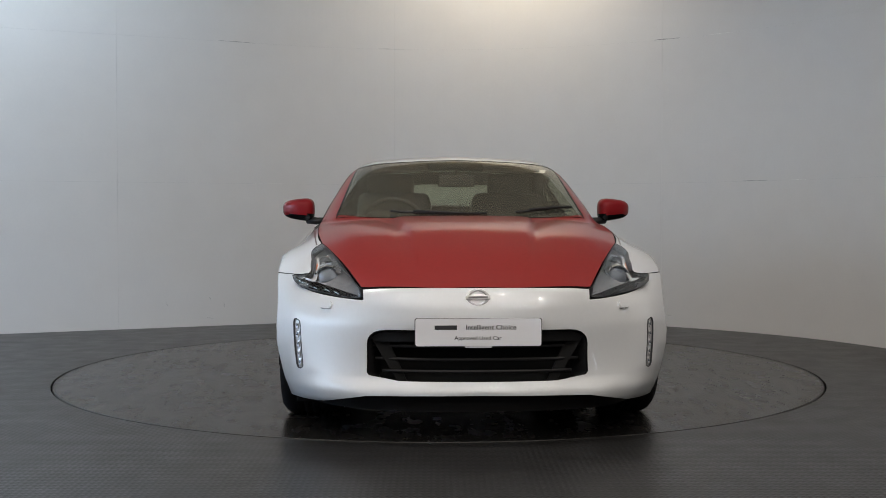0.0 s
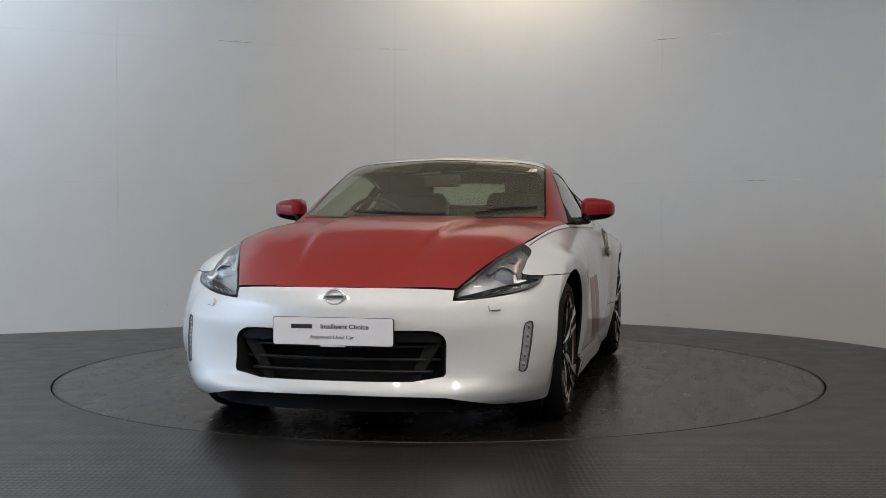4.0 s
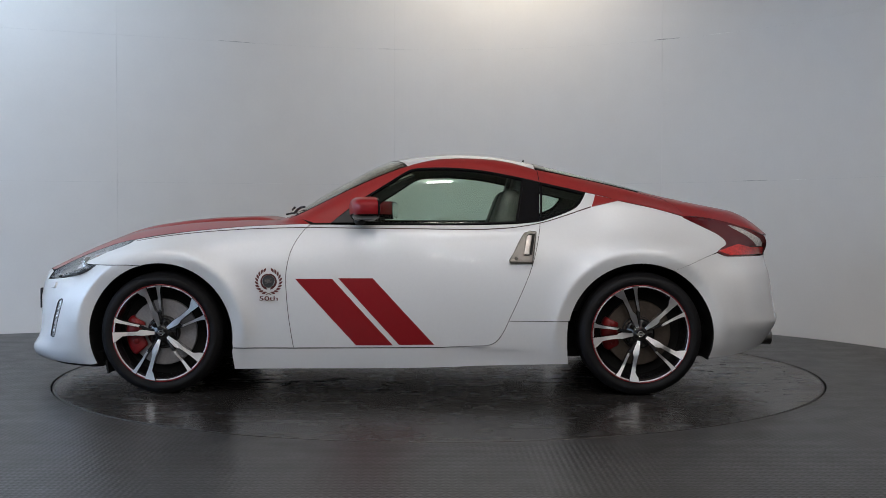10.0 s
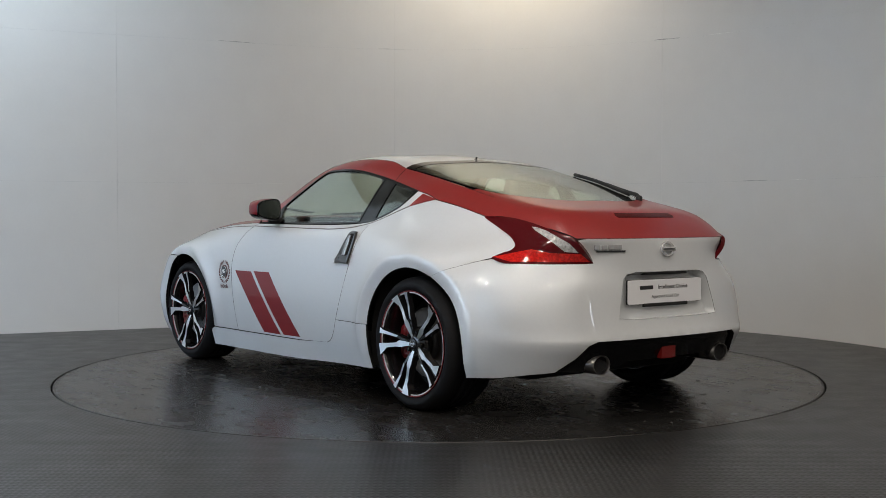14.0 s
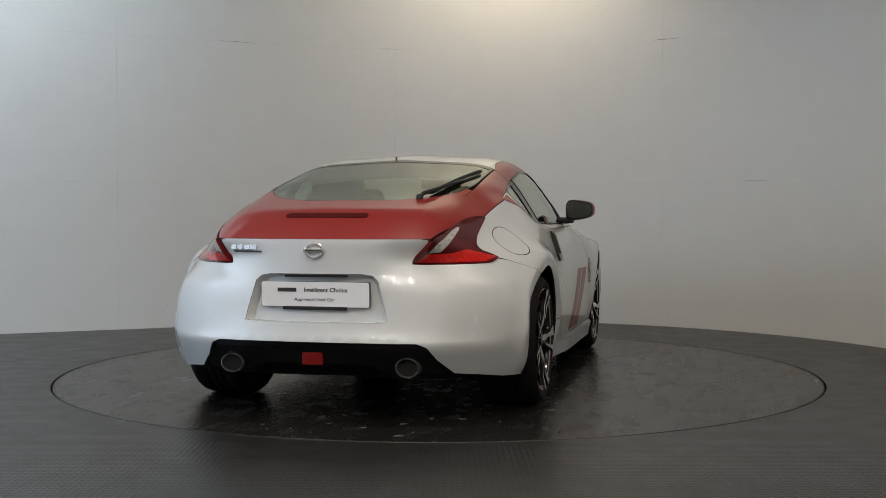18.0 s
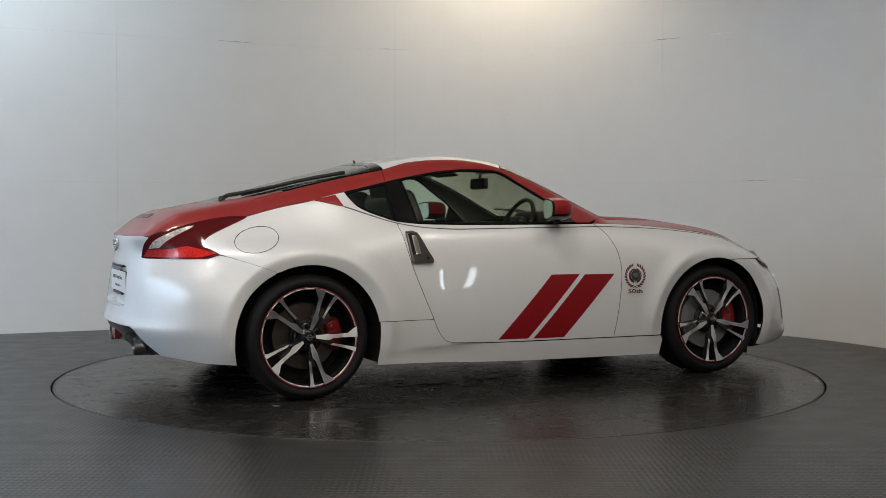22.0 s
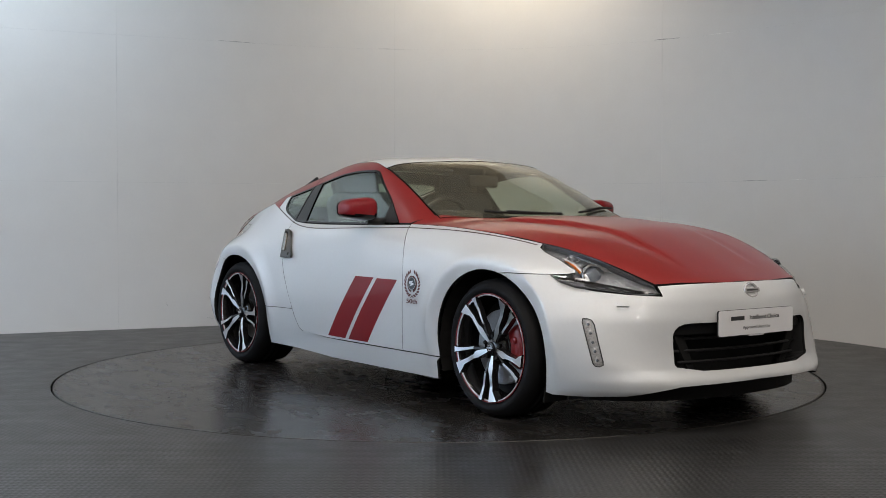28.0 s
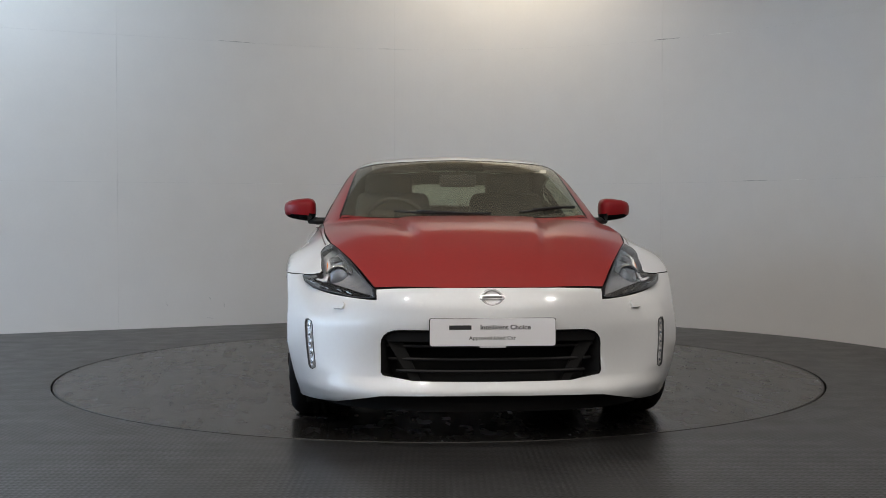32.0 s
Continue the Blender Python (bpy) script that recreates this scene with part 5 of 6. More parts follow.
# mirrors
def mirror_body(side):
    """A rounded shell, flat behind, tapering outward."""
    bm = bmesh.new()
    nu, nv = 28, 20
    rows = []

    def pw(c, e):
        return math.copysign(abs(c) ** e, c)
    for j in range(nv + 1):
        b2 = -math.pi / 2 + math.pi * j / nv
        row = []
        for i2 in range(nu):
            a = 2 * math.pi * i2 / nu
            x = .098 * pw(math.cos(b2), .55) * pw(math.cos(a), .7)
            y = .092 * pw(math.cos(b2), .55) * pw(math.sin(a), .6)
            z = .071 * pw(math.sin(b2), .62)
            t = (y + .092) / .184
            z = z * (1.04 - .36 * t) + .004 * t
            x = x * (1 - .22 * t) - .030 * t
            x = max(x, -.070 - .2 * y)
            row.append(bm.verts.new((x, y * side, z)))
        rows.append(row)
    for p, q in zip(rows, rows[1:]):
        for i2 in range(nu):
            k = (i2 + 1) % nu
            bm.faces.new((p[i2], p[k], q[k], q[i2]))
    bmesh.ops.remove_doubles(bm, verts=bm.verts[:], dist=1e-5)
    bmesh.ops.recalc_face_normals(bm, faces=bm.faces[:])
    return bm


for side in (1, -1):
    mir = new("wing_mirror")
    mir.parent = car
    mir["label"] = "red door mirror with a black foot"
    shell = mirror_body(side)
    low = shell.copy()
    bmesh.ops.delete(shell, geom=[f for f in shell.faces if f.calc_center_median().z < -.026 or f.calc_center_median().x < -.0683 - .2 * side * f.calc_center_median().y], context="FACES")
    bmesh.ops.delete(low, geom=[f for f in low.faces if not (f.calc_center_median().z < -.026 or f.calc_center_median().x < -.0683 - .2 * side * f.calc_center_median().y)], context="FACES")
    mat_at = Matrix.Translation((.186, side * .915, .987))
    part("shell", shell, M_REDGLOSS, mir, "red mirror shell", True, at=mat_at)
    part("lower_cover", low, M_BLACKGLOSS, mir, "black lower cover", True, at=mat_at)
    for nm, w_, h_, d_, x_, mat_, lab_ in (("mirror_surround", .087, .057, .010, .1135, M_BLACKGLOSS, ""), ("mirror_glass", .080, .050, .003, .1115, M_CHROME, "mirror glass")):
        rim2 = []
        for k in range(40):
            c_, s_ = math.cos(2 * math.pi * k / 40), math.sin(2 * math.pi * k / 40)
            u_, v_ = math.copysign(abs(c_) ** .55, c_), math.copysign(abs(s_) ** .62, s_)
            rim2.append((u_ * w_, v_ * h_ * (1.0 - .19 * u_)))
        m_ = Matrix.Translation((x_, side * .915, .990)) @ Matrix.Rotation(radians(side * 11.3), 4, "Z") @ Matrix(((0, 0, 1, 0), (side, 0, 0, 0), (0, 1, 0, 0), (0, 0, 0, 1)))
        part(nm, prism(rim2, d_, .0008), mat_, mir, lab_, at=m_)
    part("foot", tube([(.235, side * .765, .925), (.225, side * .81, .922), (.20, side * .86, .930)], lambda t: .018 + .006 * t, 12), M_BLACK, mir, smooth=True)
    both_tri = [(.372, .915), (.235, 1.022), (.225, .915)]
    v, f, n = sheet(UPPER, "side", both_tri, step=.03, thick=.008, inset=0, lift=.003)
    if side < 0:
        v, f, n = v * (1, -1, 1), [t[::-1] for t in f], n * (1, -1, 1)
    raw("corner_plate", v, f, M_BLACK, mir, "", True, n)


both("rail_seam", sheet(UPPER, "slant", strip(seam_line, .0035), step=.02, thick=.0006, inset=0, lift=.0007), M_VOID, car)


# ---------------------------------------------------------------- car: emblems and signs
def emblem(x, z, y, facing, parent_label):
    """A chrome ring with a plain bar across."""
    e = new("emblem")
    e.parent = car
    e["label"] = parent_label
    face = Matrix.Rotation(radians(90), 4, "Y") @ Matrix.Rotation(radians(90), 4, "Z")
    m = Matrix.Translation((x, y, z)) @ (Matrix.Identity(4) if facing > 0 else Matrix.Rotation(math.pi, 4, "Z")) @ face
    e.matrix_basis = m @ Matrix.Rotation(radians(-14 if facing > 0 else -4), 4, "X")
    ring = lathe([(.026, 0), (.037, 0), (.037, .005), (.034, .009), (.029, .009), (.026, .005)], 44, "z", closed=True)
    ring.transform(Matrix.Diagonal((1.28, 1, 1, 1)))
    part("ring", ring, M_BADGE, e, smooth=True)
    part("bar", box(.104, .019, .010, .003, m=Matrix.Translation((0, 0, .007))), M_BADGE, e)
    part("bar_marking", box(.080, .008, .001, m=Matrix.Translation((0, 0, .0126))), M_INK, e)
    return e


emblem(2.103, .611, -.002, 1, "chrome oval emblem with a plain bar")
emblem(-2.108, .793, .006, -1, "chrome oval emblem with a plain bar")


def sign(x, z, y, facing, lean):
    s = new("sign_plate")
    s.parent = car
    s["label"] = "white dealer sign plate with dark lettering"
    face = Matrix.Rotation(radians(90), 4, "Y") @ Matrix.Rotation(radians(90), 4, "Z")
    s.matrix_basis = Matrix.Translation((x, y, z)) @ (Matrix.Identity(4) if facing > 0 else Matrix.Rotation(math.pi, 4, "Z")) @ face @ Matrix.Rotation(radians(lean), 4, "X")
    w, h, r = .521, .114, .010
    rounded = []
    for cx, cy, a in ((w / 2 - r, h / 2 - r, 0), (-w / 2 + r, h / 2 - r, 90), (-w / 2 + r, -h / 2 + r, 180), (w / 2 - r, -h / 2 + r, 270)):
        rounded += [(cx + r * math.cos(radians(a + k * 15)), cy + r * math.sin(radians(a + k * 15))) for k in range(7)]
    part("board", prism(rounded, .004, .0008), M_SIGN, s)
    part("holder", prism([(a * 1.012, b2 * 1.03) for a, b2 in rounded], .006, m=Matrix.Translation((0, 0, -.0065))), M_BLACK, s)
    part("brand_bar", box(.092, .018, .0006, m=Matrix.Translation((-.135, .020, .0043))), M_INK, s)
    lettering("Intelligent Choice", .0268, .0002, M_INK, s, Matrix.Translation((.052, .020, .0045)) @ Matrix.Diagonal((1.10, 1, 1, 1)), bold=.0006)
    lettering("Approved Used Car", .0215, .0002, M_INK, s, Matrix.Translation((-.002, -.024, .0045)) @ Matrix.Diagonal((1.10, 1, 1, 1)), bold=.0002)
    part("small_print_bar", box(.11, .006, .0006, m=Matrix.Translation((0, -.061, .001))), M_SIGN, s)
    return s


sign(2.138, .471, -.002, 1, 0)
sign(-2.098, .593, .008, -1, 0)

# badge on the tail: plain bars in place of the model name
b370 = new("model_badge")
b370.parent = car
b370["label"] = "chrome model badge as plain bars"
for k in range(4):
    by = .425 - k * .036
    bx = REAR.meet((-3.6, by, .806), (1, 0, 0))[0][0]
    part("badge_bar", box(.006, .030 if k < 3 else .040, .022, .002, m=Matrix.Translation((bx - .003, by, .806)) @ Matrix.Rotation(radians(-12), 4, "Z")), M_BADGE, b370)
for by in (.40, .35, .30):
    bx = REAR.meet((-3.6, by, .787), (1, 0, 0))[0][0]
    part("badge_underline", box(.005, .052, .008, .001, m=Matrix.Translation((bx - .002, by, .787)) @ Matrix.Rotation(radians(-12), 4, "Z")), M_INK, b370)

# ---------------------------------------------------------------- car: front intake
intake = new("front_intake")
intake.parent = car
intake["label"] = "black intake with horizontal bars"
v, f, n = sheet(FRONT, "round_front", sym_a(grille_half), step=.03, thick=.01, inset=-.004, lift=-.16)
raw("backing", v, f, M_VOID, intake, "", True, n)
gh = [(a, b2) for a, b2 in sym_a(grille_half)]
vv, ff = [], []
for k, (a, z) in enumerate(gh):
    p, nn2 = FRONT.meet((FRONT_POLE + 3 * math.cos(a), 3 * math.sin(a), z), (-math.cos(a), -math.sin(a), 0))
    vv += [tuple(p - nn2 * .012), tuple(p - nn2 * .20)]
for k in range(len(gh)):
    j = (k + 1) % len(gh)
    ff.append((2 * k, 2 * k + 1, 2 * j + 1, 2 * j))
raw("duct", vv, ff, M_BLACK, intake)
for z, half_y in ((.405, .44), (.350, .43), (.300, .40)):
    pts = [(y, z) for y in np.linspace(-half_y, half_y, 25)]
    line = [FRONT.meet((3.6, y, z), (-1, 0, 0))[0] for y, z in pts]
    part("grille_bar", tube([Vector(p) - Vector((.060, 0, 0)) for p in line], .0065, 8), M_BLACK, intake, smooth=True)
for s in (1, -1):
    bm = prism([(0, .0), (.07, .0), (.16, -.20), (.12, -.20)], .014, .003)
    part("intake_fin", bm, M_VOID, intake, at=Matrix.Translation((2.02, s * .455, .452)) @ Matrix.Rotation(radians(90), 4, "Y") @ Matrix.Rotation(radians(90), 4, "Z") @ Matrix.Diagonal((-s, 1, 1, 1)))
top_pts = [rf(2.1, 0, .474), rf(2.12, .25, .474), rf(2.07, .41, .467), rf(2.06, .44, .455), rf(2.06, .452, .436), rf(2.06, .44, .425), rf(2.1, .25, .425), rf(2.1, 0, .425)]
v, f, n = sheet(FRONT, "round_front", sym_a(top_pts), step=.03, thick=.02, inset=.001, lift=-.022)
raw("upper_bar", v, f, M_LIP, intake, "", True, n)
# splitter under the front bumper
pts = [(2.045, 0), (2.03, .25), (1.965, .46), (1.865, .60), (1.76, .68), (1.66, .73)]
cur = [tuple(p) for p in through_points(pts, 24)]
outl = cur + [(1.62, .70), (1.62, -.70)] + [(a, -b2) for a, b2 in cur[::-1][:-1]]
bm = prism(outl, .082, .008)
part("front_splitter", bm, M_LIP, car, "black lip under the front bumper", at=Matrix.Translation((.015, 0, .128)))
for s in (1, -1):
    part("air_deflector", box(.012, .14, .07, .004, m=Matrix.Translation((1.585, s * .73, .135)) @ Matrix.Rotation(radians(8), 4, "Y")), M_VOID, car)

# ---------------------------------------------------------------- car: rear end
rec = new("sign_recess")
rec.parent = car
rec["label"] = "white recess holding the rear sign"
rc = sym_a(recess)
v, f, n = sheet(REAR, "round_rear", rc, step=.03, thick=.01, inset=-.006, lift=-.045)
raw("recess_floor", v, f, M_WHITE, rec, "", True, n)
vv, ff = [], []
rcd = [tuple(p) for p in dense(np.array(rc), .03)]
for a, z in rcd:
    p, nn2 = REAR.meet((REAR_POLE - 3 * math.cos(a), 3 * math.sin(a), z), (math.cos(a), -math.sin(a), 0))
    sc = (a * .94, .575 + (z - .575) * .93)
    q, nq = REAR.meet((REAR_POLE - 3 * math.cos(sc[0]), 3 * math.sin(sc[0]), sc[1]), (math.cos(sc[0]), -math.sin(sc[0]), 0))
    vv += [tuple(p - nn2 * .001), tuple(q - nq * .045)]
for k in range(len(rcd)):
    j = (k + 1) % len(rcd)
    ff.append((2 * k, 2 * j, 2 * j + 1, 2 * k + 1))
raw("recess_wall", vv, ff, M_WHITE, rec, "", True)
part("lamp_strip", box(.03, .30, .012, .004, m=Matrix.Translation((-2.088, .005, .678))), M_BLACK, rec, "dark strip with sign lamps")
part("lower_holder", box(.014, .31, .016, .003, m=Matrix.Translation((-2.10, .008, .530))), M_BLACK, rec)

diff = new("rear_diffuser")
diff.parent = car
diff["label"] = "gloss black rear diffuser"
dpts = [rr(-2.16, 0, .379), rr(-2.14, .25, .379), rr(-2.08, .46, .377), rr(-2.06, .50, .358), rr(-2.04, .545, .30), rr(-1.98, .62, .232), rr(-2.04, .50, .215), rr(-2.08, .44, .235), rr(-2.10, .30, .235), rr(-2.12, .26, .265), rr(-2.12, 0, .265)]
v, f, n = sheet(REAR, "round_rear", sym_a(dpts), step=.03, thick=.05, inset=.001, lift=-.018)
raw("panel", v, f, M_BLACKGLOSS, diff, "", True, n)
part("under_tray", box(.30, .62, .05, .015, m=Matrix.Translation((-1.80, 0, .27))), M_VOID, diff)
M_FOG = material("dim_red_lens", (0.20, 0.010, 0.009), 0.15, 0.0, 0.2, 0.15, 120, 0.2)
part("fog_lamp", box(.03, .100, .078, .006, m=Matrix.Translation((-2.112, .012, .311))), M_FOG, car, "square red rear fog lamp")
M_TIP = material("brushed_exhaust_steel", (0.20, 0.195, 0.19), 0.3, 1.0, 0.0, 0.1, 120)
for s in (1, -1):
    ex = new("exhaust")
    ex.parent = car
    ex["label"] = "oval chrome exhaust tip"
    ex.matrix_basis = Matrix.Translation((-2.062, s * .425, .266)) @ Matrix.Diagonal((1, 1.12, .90, 1))
    part("tip", lathe([(.036, .30), (.044, .0), (.046, -.006), (.050, -.004), (.050, .10), (.047, .25)], 32, "x"), M_TIP, ex, "brushed steel tip", True, at=Matrix.Translation((-.02, 0, 0)))
    part("bore", lathe([(.0001, .0), (.044, .0), (.044, .003)], 28, "x"), M_VOID, ex, at=Matrix.Translation((-.006, 0, 0)))
    part("silencer", box(.34, .24, .15, .06, m=Matrix.Translation((.38, 0, .01)), segments=3), M_VOID, ex)

# tailgate fittings
gate_lamp = sheet(UPPER, "rear", [(-.205, .951), (-.19, .963), (.19, .963), (.205, .951), (.195, .942), (-.195, .942)], step=.02, thick=.008, inset=0, lift=.003)
M_GATELAMP = material("smoked_red_lens", (0.07, 0.008, 0.008), 0.2, 0.0, 0.0, 0.1, 150, spec=0.2)
panel("high_brake_light", gate_lamp, M_GATELAMP, car, "long dark red high brake light")
wip = new("rear_wiper")
wip.parent = car
wip["label"] = "black rear window wiper"
arm = [(-1.60, -.352, 1.045)]
for q in np.linspace(0, 1, 6):
    bx, by = -1.57 + .33 * q, -.366 - .105 * q
    arm.append((bx, by, UPPER.meet((bx, by, 3), (0, 0, -1))[0][2] + .024 - .009 * q))
part("arm", tube(arm, lambda t: .012 - .005 * t, 8), M_BLACK, wip, smooth=True)
blade_line = []
for q in np.linspace(0, 1, 10):
    bx, by = -1.50 + .55 * q, -.385 - .130 * q
    p = UPPER.meet((bx, by, 3), (0, 0, -1))[0]
    blade_line.append((bx, by, p[2] + .013))
part("blade", tube(blade_line, .0105, 8), M_BLACK, wip, smooth=True)
part("pivot", lathe([(.018, -.03), (.018, .02), (.012, .03), (.0001, .03)], 16, "z"), M_BLACK, wip, smooth=True, at=Matrix.Translation((-1.60, -.352, 1.03)))
ant = new("roof_aerial")
ant.parent = car
ant["label"] = "stub black roof aerial"
part("base", lathe([(.016, 0), (.014, .012), (.007, .018), (.0001, .018)], 16, "z"), M_BLACK, ant, smooth=True, at=Matrix.Translation((-.70, .03, 1.258)))
part("stub", tube([(-.70, .03, 1.268), (-.708, .03, 1.288)], .005, 8), M_BLACK, ant)

# windscreen wipers and the cowl
panel("cowl", sheet(UPPER, "top", sym([(.705, 0), (.69, .25), (.655, .48), (.62, .65), (.60, .70), (.58, .69), (.625, .52), (.655, .30), (.665, 0)]), step=.03, thick=.01, inset=0, lift=-.008), M_BLACK, car, "black cowl panel")
for y0, y1 in ((-.38, .14), (.30, .62)):
    w = new("front_wiper")
    w.parent = car
    w["label"] = "black windscreen wiper"
    pts = []
    for y in np.linspace(y0, y1, 14):
        p = UPPER.meet((.70 - .14 * (y / .65) ** 2 - .035, y, 3), (0, 0, -1))[0]
        pts.append((p[0], p[1], p[2] + .014))
    part("blade", tube(pts, .007, 6), M_BLACK, w, smooth=True)
    part("arm", tube([(pts[3][0] + .02, pts[3][1], pts[3][2] + .008), (pts[8][0] + .025, pts[8][1], pts[8][2] + .006), (pts[12][0] + .05, pts[12][1], pts[12][2] - .004)], .006, 6), M_BLACK, w, smooth=True)

# ---------------------------------------------------------------- car: underside and cabin
part("underbody", box(3.5, 1.16, .20, .05, m=Matrix.Translation((0, 0, .265))), M_VOID, car, "dark underbody")
part("floor_pan", box(1.70, 1.64, .14, .03, m=Matrix.Translation((0, 0, .235))), M_VOID, car)
part("engine_bay", box(.95, 1.10, .36, .05, m=Matrix.Translation((1.25, 0, .50))), M_VOID, car)
part("boot_tub", box(.90, 1.06, .40, .04, m=Matrix.Translation((-1.52, 0, .50))), M_VOID, car)
for cx in (1.275, -1.275):
    for s in (1, -1):
        bm = bmesh.new()
        n = 24
        rows = []
        for yy in (.52, .865 if cx > 0 else .872):
            rows.append([bm.verts.new((.405 * math.cos(radians(-20 + 220 * k / n)), s * (yy - (.11 * max(0, math.copysign(1, cx) * math.cos(radians(-20 + 220 * k / n)) - .3) if yy > .6 else 0)), .315 + .405 * math.sin(radians(-20 + 220 * k / n)))) for k in range(n + 1)])
        for k in range(n):
            bm.faces.new((rows[0][k], rows[0][k + 1], rows[1][k + 1], rows[1][k]))
        bm.faces.new(rows[0])
        part("wheel_liner", bm, M_VOID, car, at=Matrix.Translation((cx, 0, 0)))
cabin = new("cabin")
cabin.parent = car
cabin["label"] = "dark cabin with two leather seats, right-hand drive"
bm = box(.50, 1.36, .22, .07, segments=4)
for v in bm.verts:
    if v.co.z > 0:
        v.co.z += .035 * math.cos(v.co.y * 2.2) - .10 * max(0, v.co.x)
part("dashboard", bm, M_INTERIOR, cabin, "dark padded dashboard", True, at=Matrix.Translation((.40, 0, .795)))
part("binnacle", box(.16, .30, .10, .04, segments=3), M_INTERIOR, cabin, smooth=True, at=Matrix.Translation((.33, -.37, .93)))
part("console", box(.95, .24, .34, .05, segments=3), M_INTERIOR, cabin, smooth=True, at=Matrix.Translation((-.05, 0, .46)))
for s in (1, -1):
    part("door_trim", box(1.10, .06, .52, .025), M_INTERIOR, cabin, at=Matrix.Translation((-.12, s * .785, .62)))
    part("rear_trim", box(.62, .10, .50, .04), M_INTERIOR, cabin, at=Matrix.Translation((-1.02, s * .66, .68)))
    part("rear_side_trim", box(.50, .14, .26, .04), M_INTERIOR, cabin, at=Matrix.Translation((-1.46, s * .52, .78)))
    # seats
    bm = box(.52, .50, .18, .06, segments=3)
    part("seat_cushion", bm, M_LEATHER, cabin, smooth=True, at=Matrix.Translation((-.22, s * .37, .46)) @ Matrix.Rotation(radians(-8), 4, "Y"))
    bm = box(.17, .54, .70, .07, segments=4)
    for v in bm.verts:
        t = (v.co.z + .33) / .66
        v.co.y *= 1 - .30 * max(0, t - .55)
    part("seat_back", bm, M_LEATHER, cabin, "black leather seat back", True, at=Matrix.Translation((-.53, s * .37, .76)) @ Matrix.Rotation(radians(-20), 4, "Y"))
    bm = box(.11, .31, .24, .050, segments=5)
    part("headrest", bm, M_LEATHER, cabin, "black leather headrest", True, at=Matrix.Translation((-.665, s * .395, 1.105)) @ Matrix.Rotation(radians(-14), 4, "Y"))
bm = bmesh.new()
bmesh.ops.create_grid(bm, x_segments=1, y_segments=16, size=.5)
bmesh.ops.solidify(bm, geom=bm.faces[:], thickness=.08)
for v in bm.verts:
    v.co.x *= .05
    v.co.z -= .17 * v.co.y ** 2
part("headliner_beam", bm, M_INTERIOR, cabin, "dark trim behind the roof", at=Matrix.Translation((-.775, 0, 1.244)))
part("boot_panel", box(.04, .96, .30, .01), M_INTERIOR, cabin, at=Matrix.Translation((-1.74, 0, .765)))
part("rear_shelf", box(.80, 1.20, .05, .02), M_INTERIOR, cabin, at=Matrix.Translation((-1.18, 0, .74)))
part("strut_brace", box(.10, 1.10, .07, .03, segments=3), M_SATIN, cabin, at=Matrix.Translation((-1.02, 0, .80)))
wheel_m = Matrix.Translation((.19, -.37, .885)) @ Matrix.Rotation(radians(-66), 4, "Y")
part("steering_wheel", lathe([(.178 + .014 * math.cos(a), .014 * math.sin(a)) for a in np.linspace(0, 2 * math.pi, 10, endpoint=False)], 40, "z", closed=True), M_LEATHER, cabin, "black leather steering wheel", True, at=wheel_m)
part("steering_hub", box(.13, .15, .05, .02, segments=3), M_INTERIOR, cabin, smooth=True, at=wheel_m)
for a in (90, -90, 180):
    part("steering_spoke", box(.13, .03, .014, .005, m=Matrix.Rotation(radians(a), 4, "Z") @ Matrix.Translation((.105, 0, 0))), M_SATIN, cabin, at=wheel_m)
bm = box(.03, .215, .072, .014, segments=3)
part("rear_view_mirror", bm, M_INTERIOR, cabin, "dark rear-view mirror", True, at=Matrix.Translation((.12, 0, 1.155)))
part("mirror_stem", tube([(.12, 0, 1.18), (.135, 0, 1.222)], .010, 8), M_INTERIOR, cabin)
for s in (1, -1):
    part("sun_visor", box(.14, .34, .014, .005), M_GREEN, cabin, at=Matrix.Translation((-.02, s * .33, 1.238)) @ Matrix.Rotation(radians(20), 4, "Y"))
part("tax_disc", box(.002, .07, .02, m=Matrix.Translation((.0, .0, .0))), M_SIGN, cabin, "small white sticker", at=Matrix.Translation((-.005, .505, 1.215)) @ Matrix.Rotation(radians(-30), 4, "Y"))

# ---------------------------------------------------------------- car: wheels
M_WHEELBLACK = material("gloss_black_wheel_paint", (0.010, 0.010, 0.011), 0.18, 0.0, 0.6, 0.06, 120)
M_REDLINE = material("red_rim_line", (0.22, 0.008, 0.009), 0.35, 0.0, 0.3, 0.05, 100)


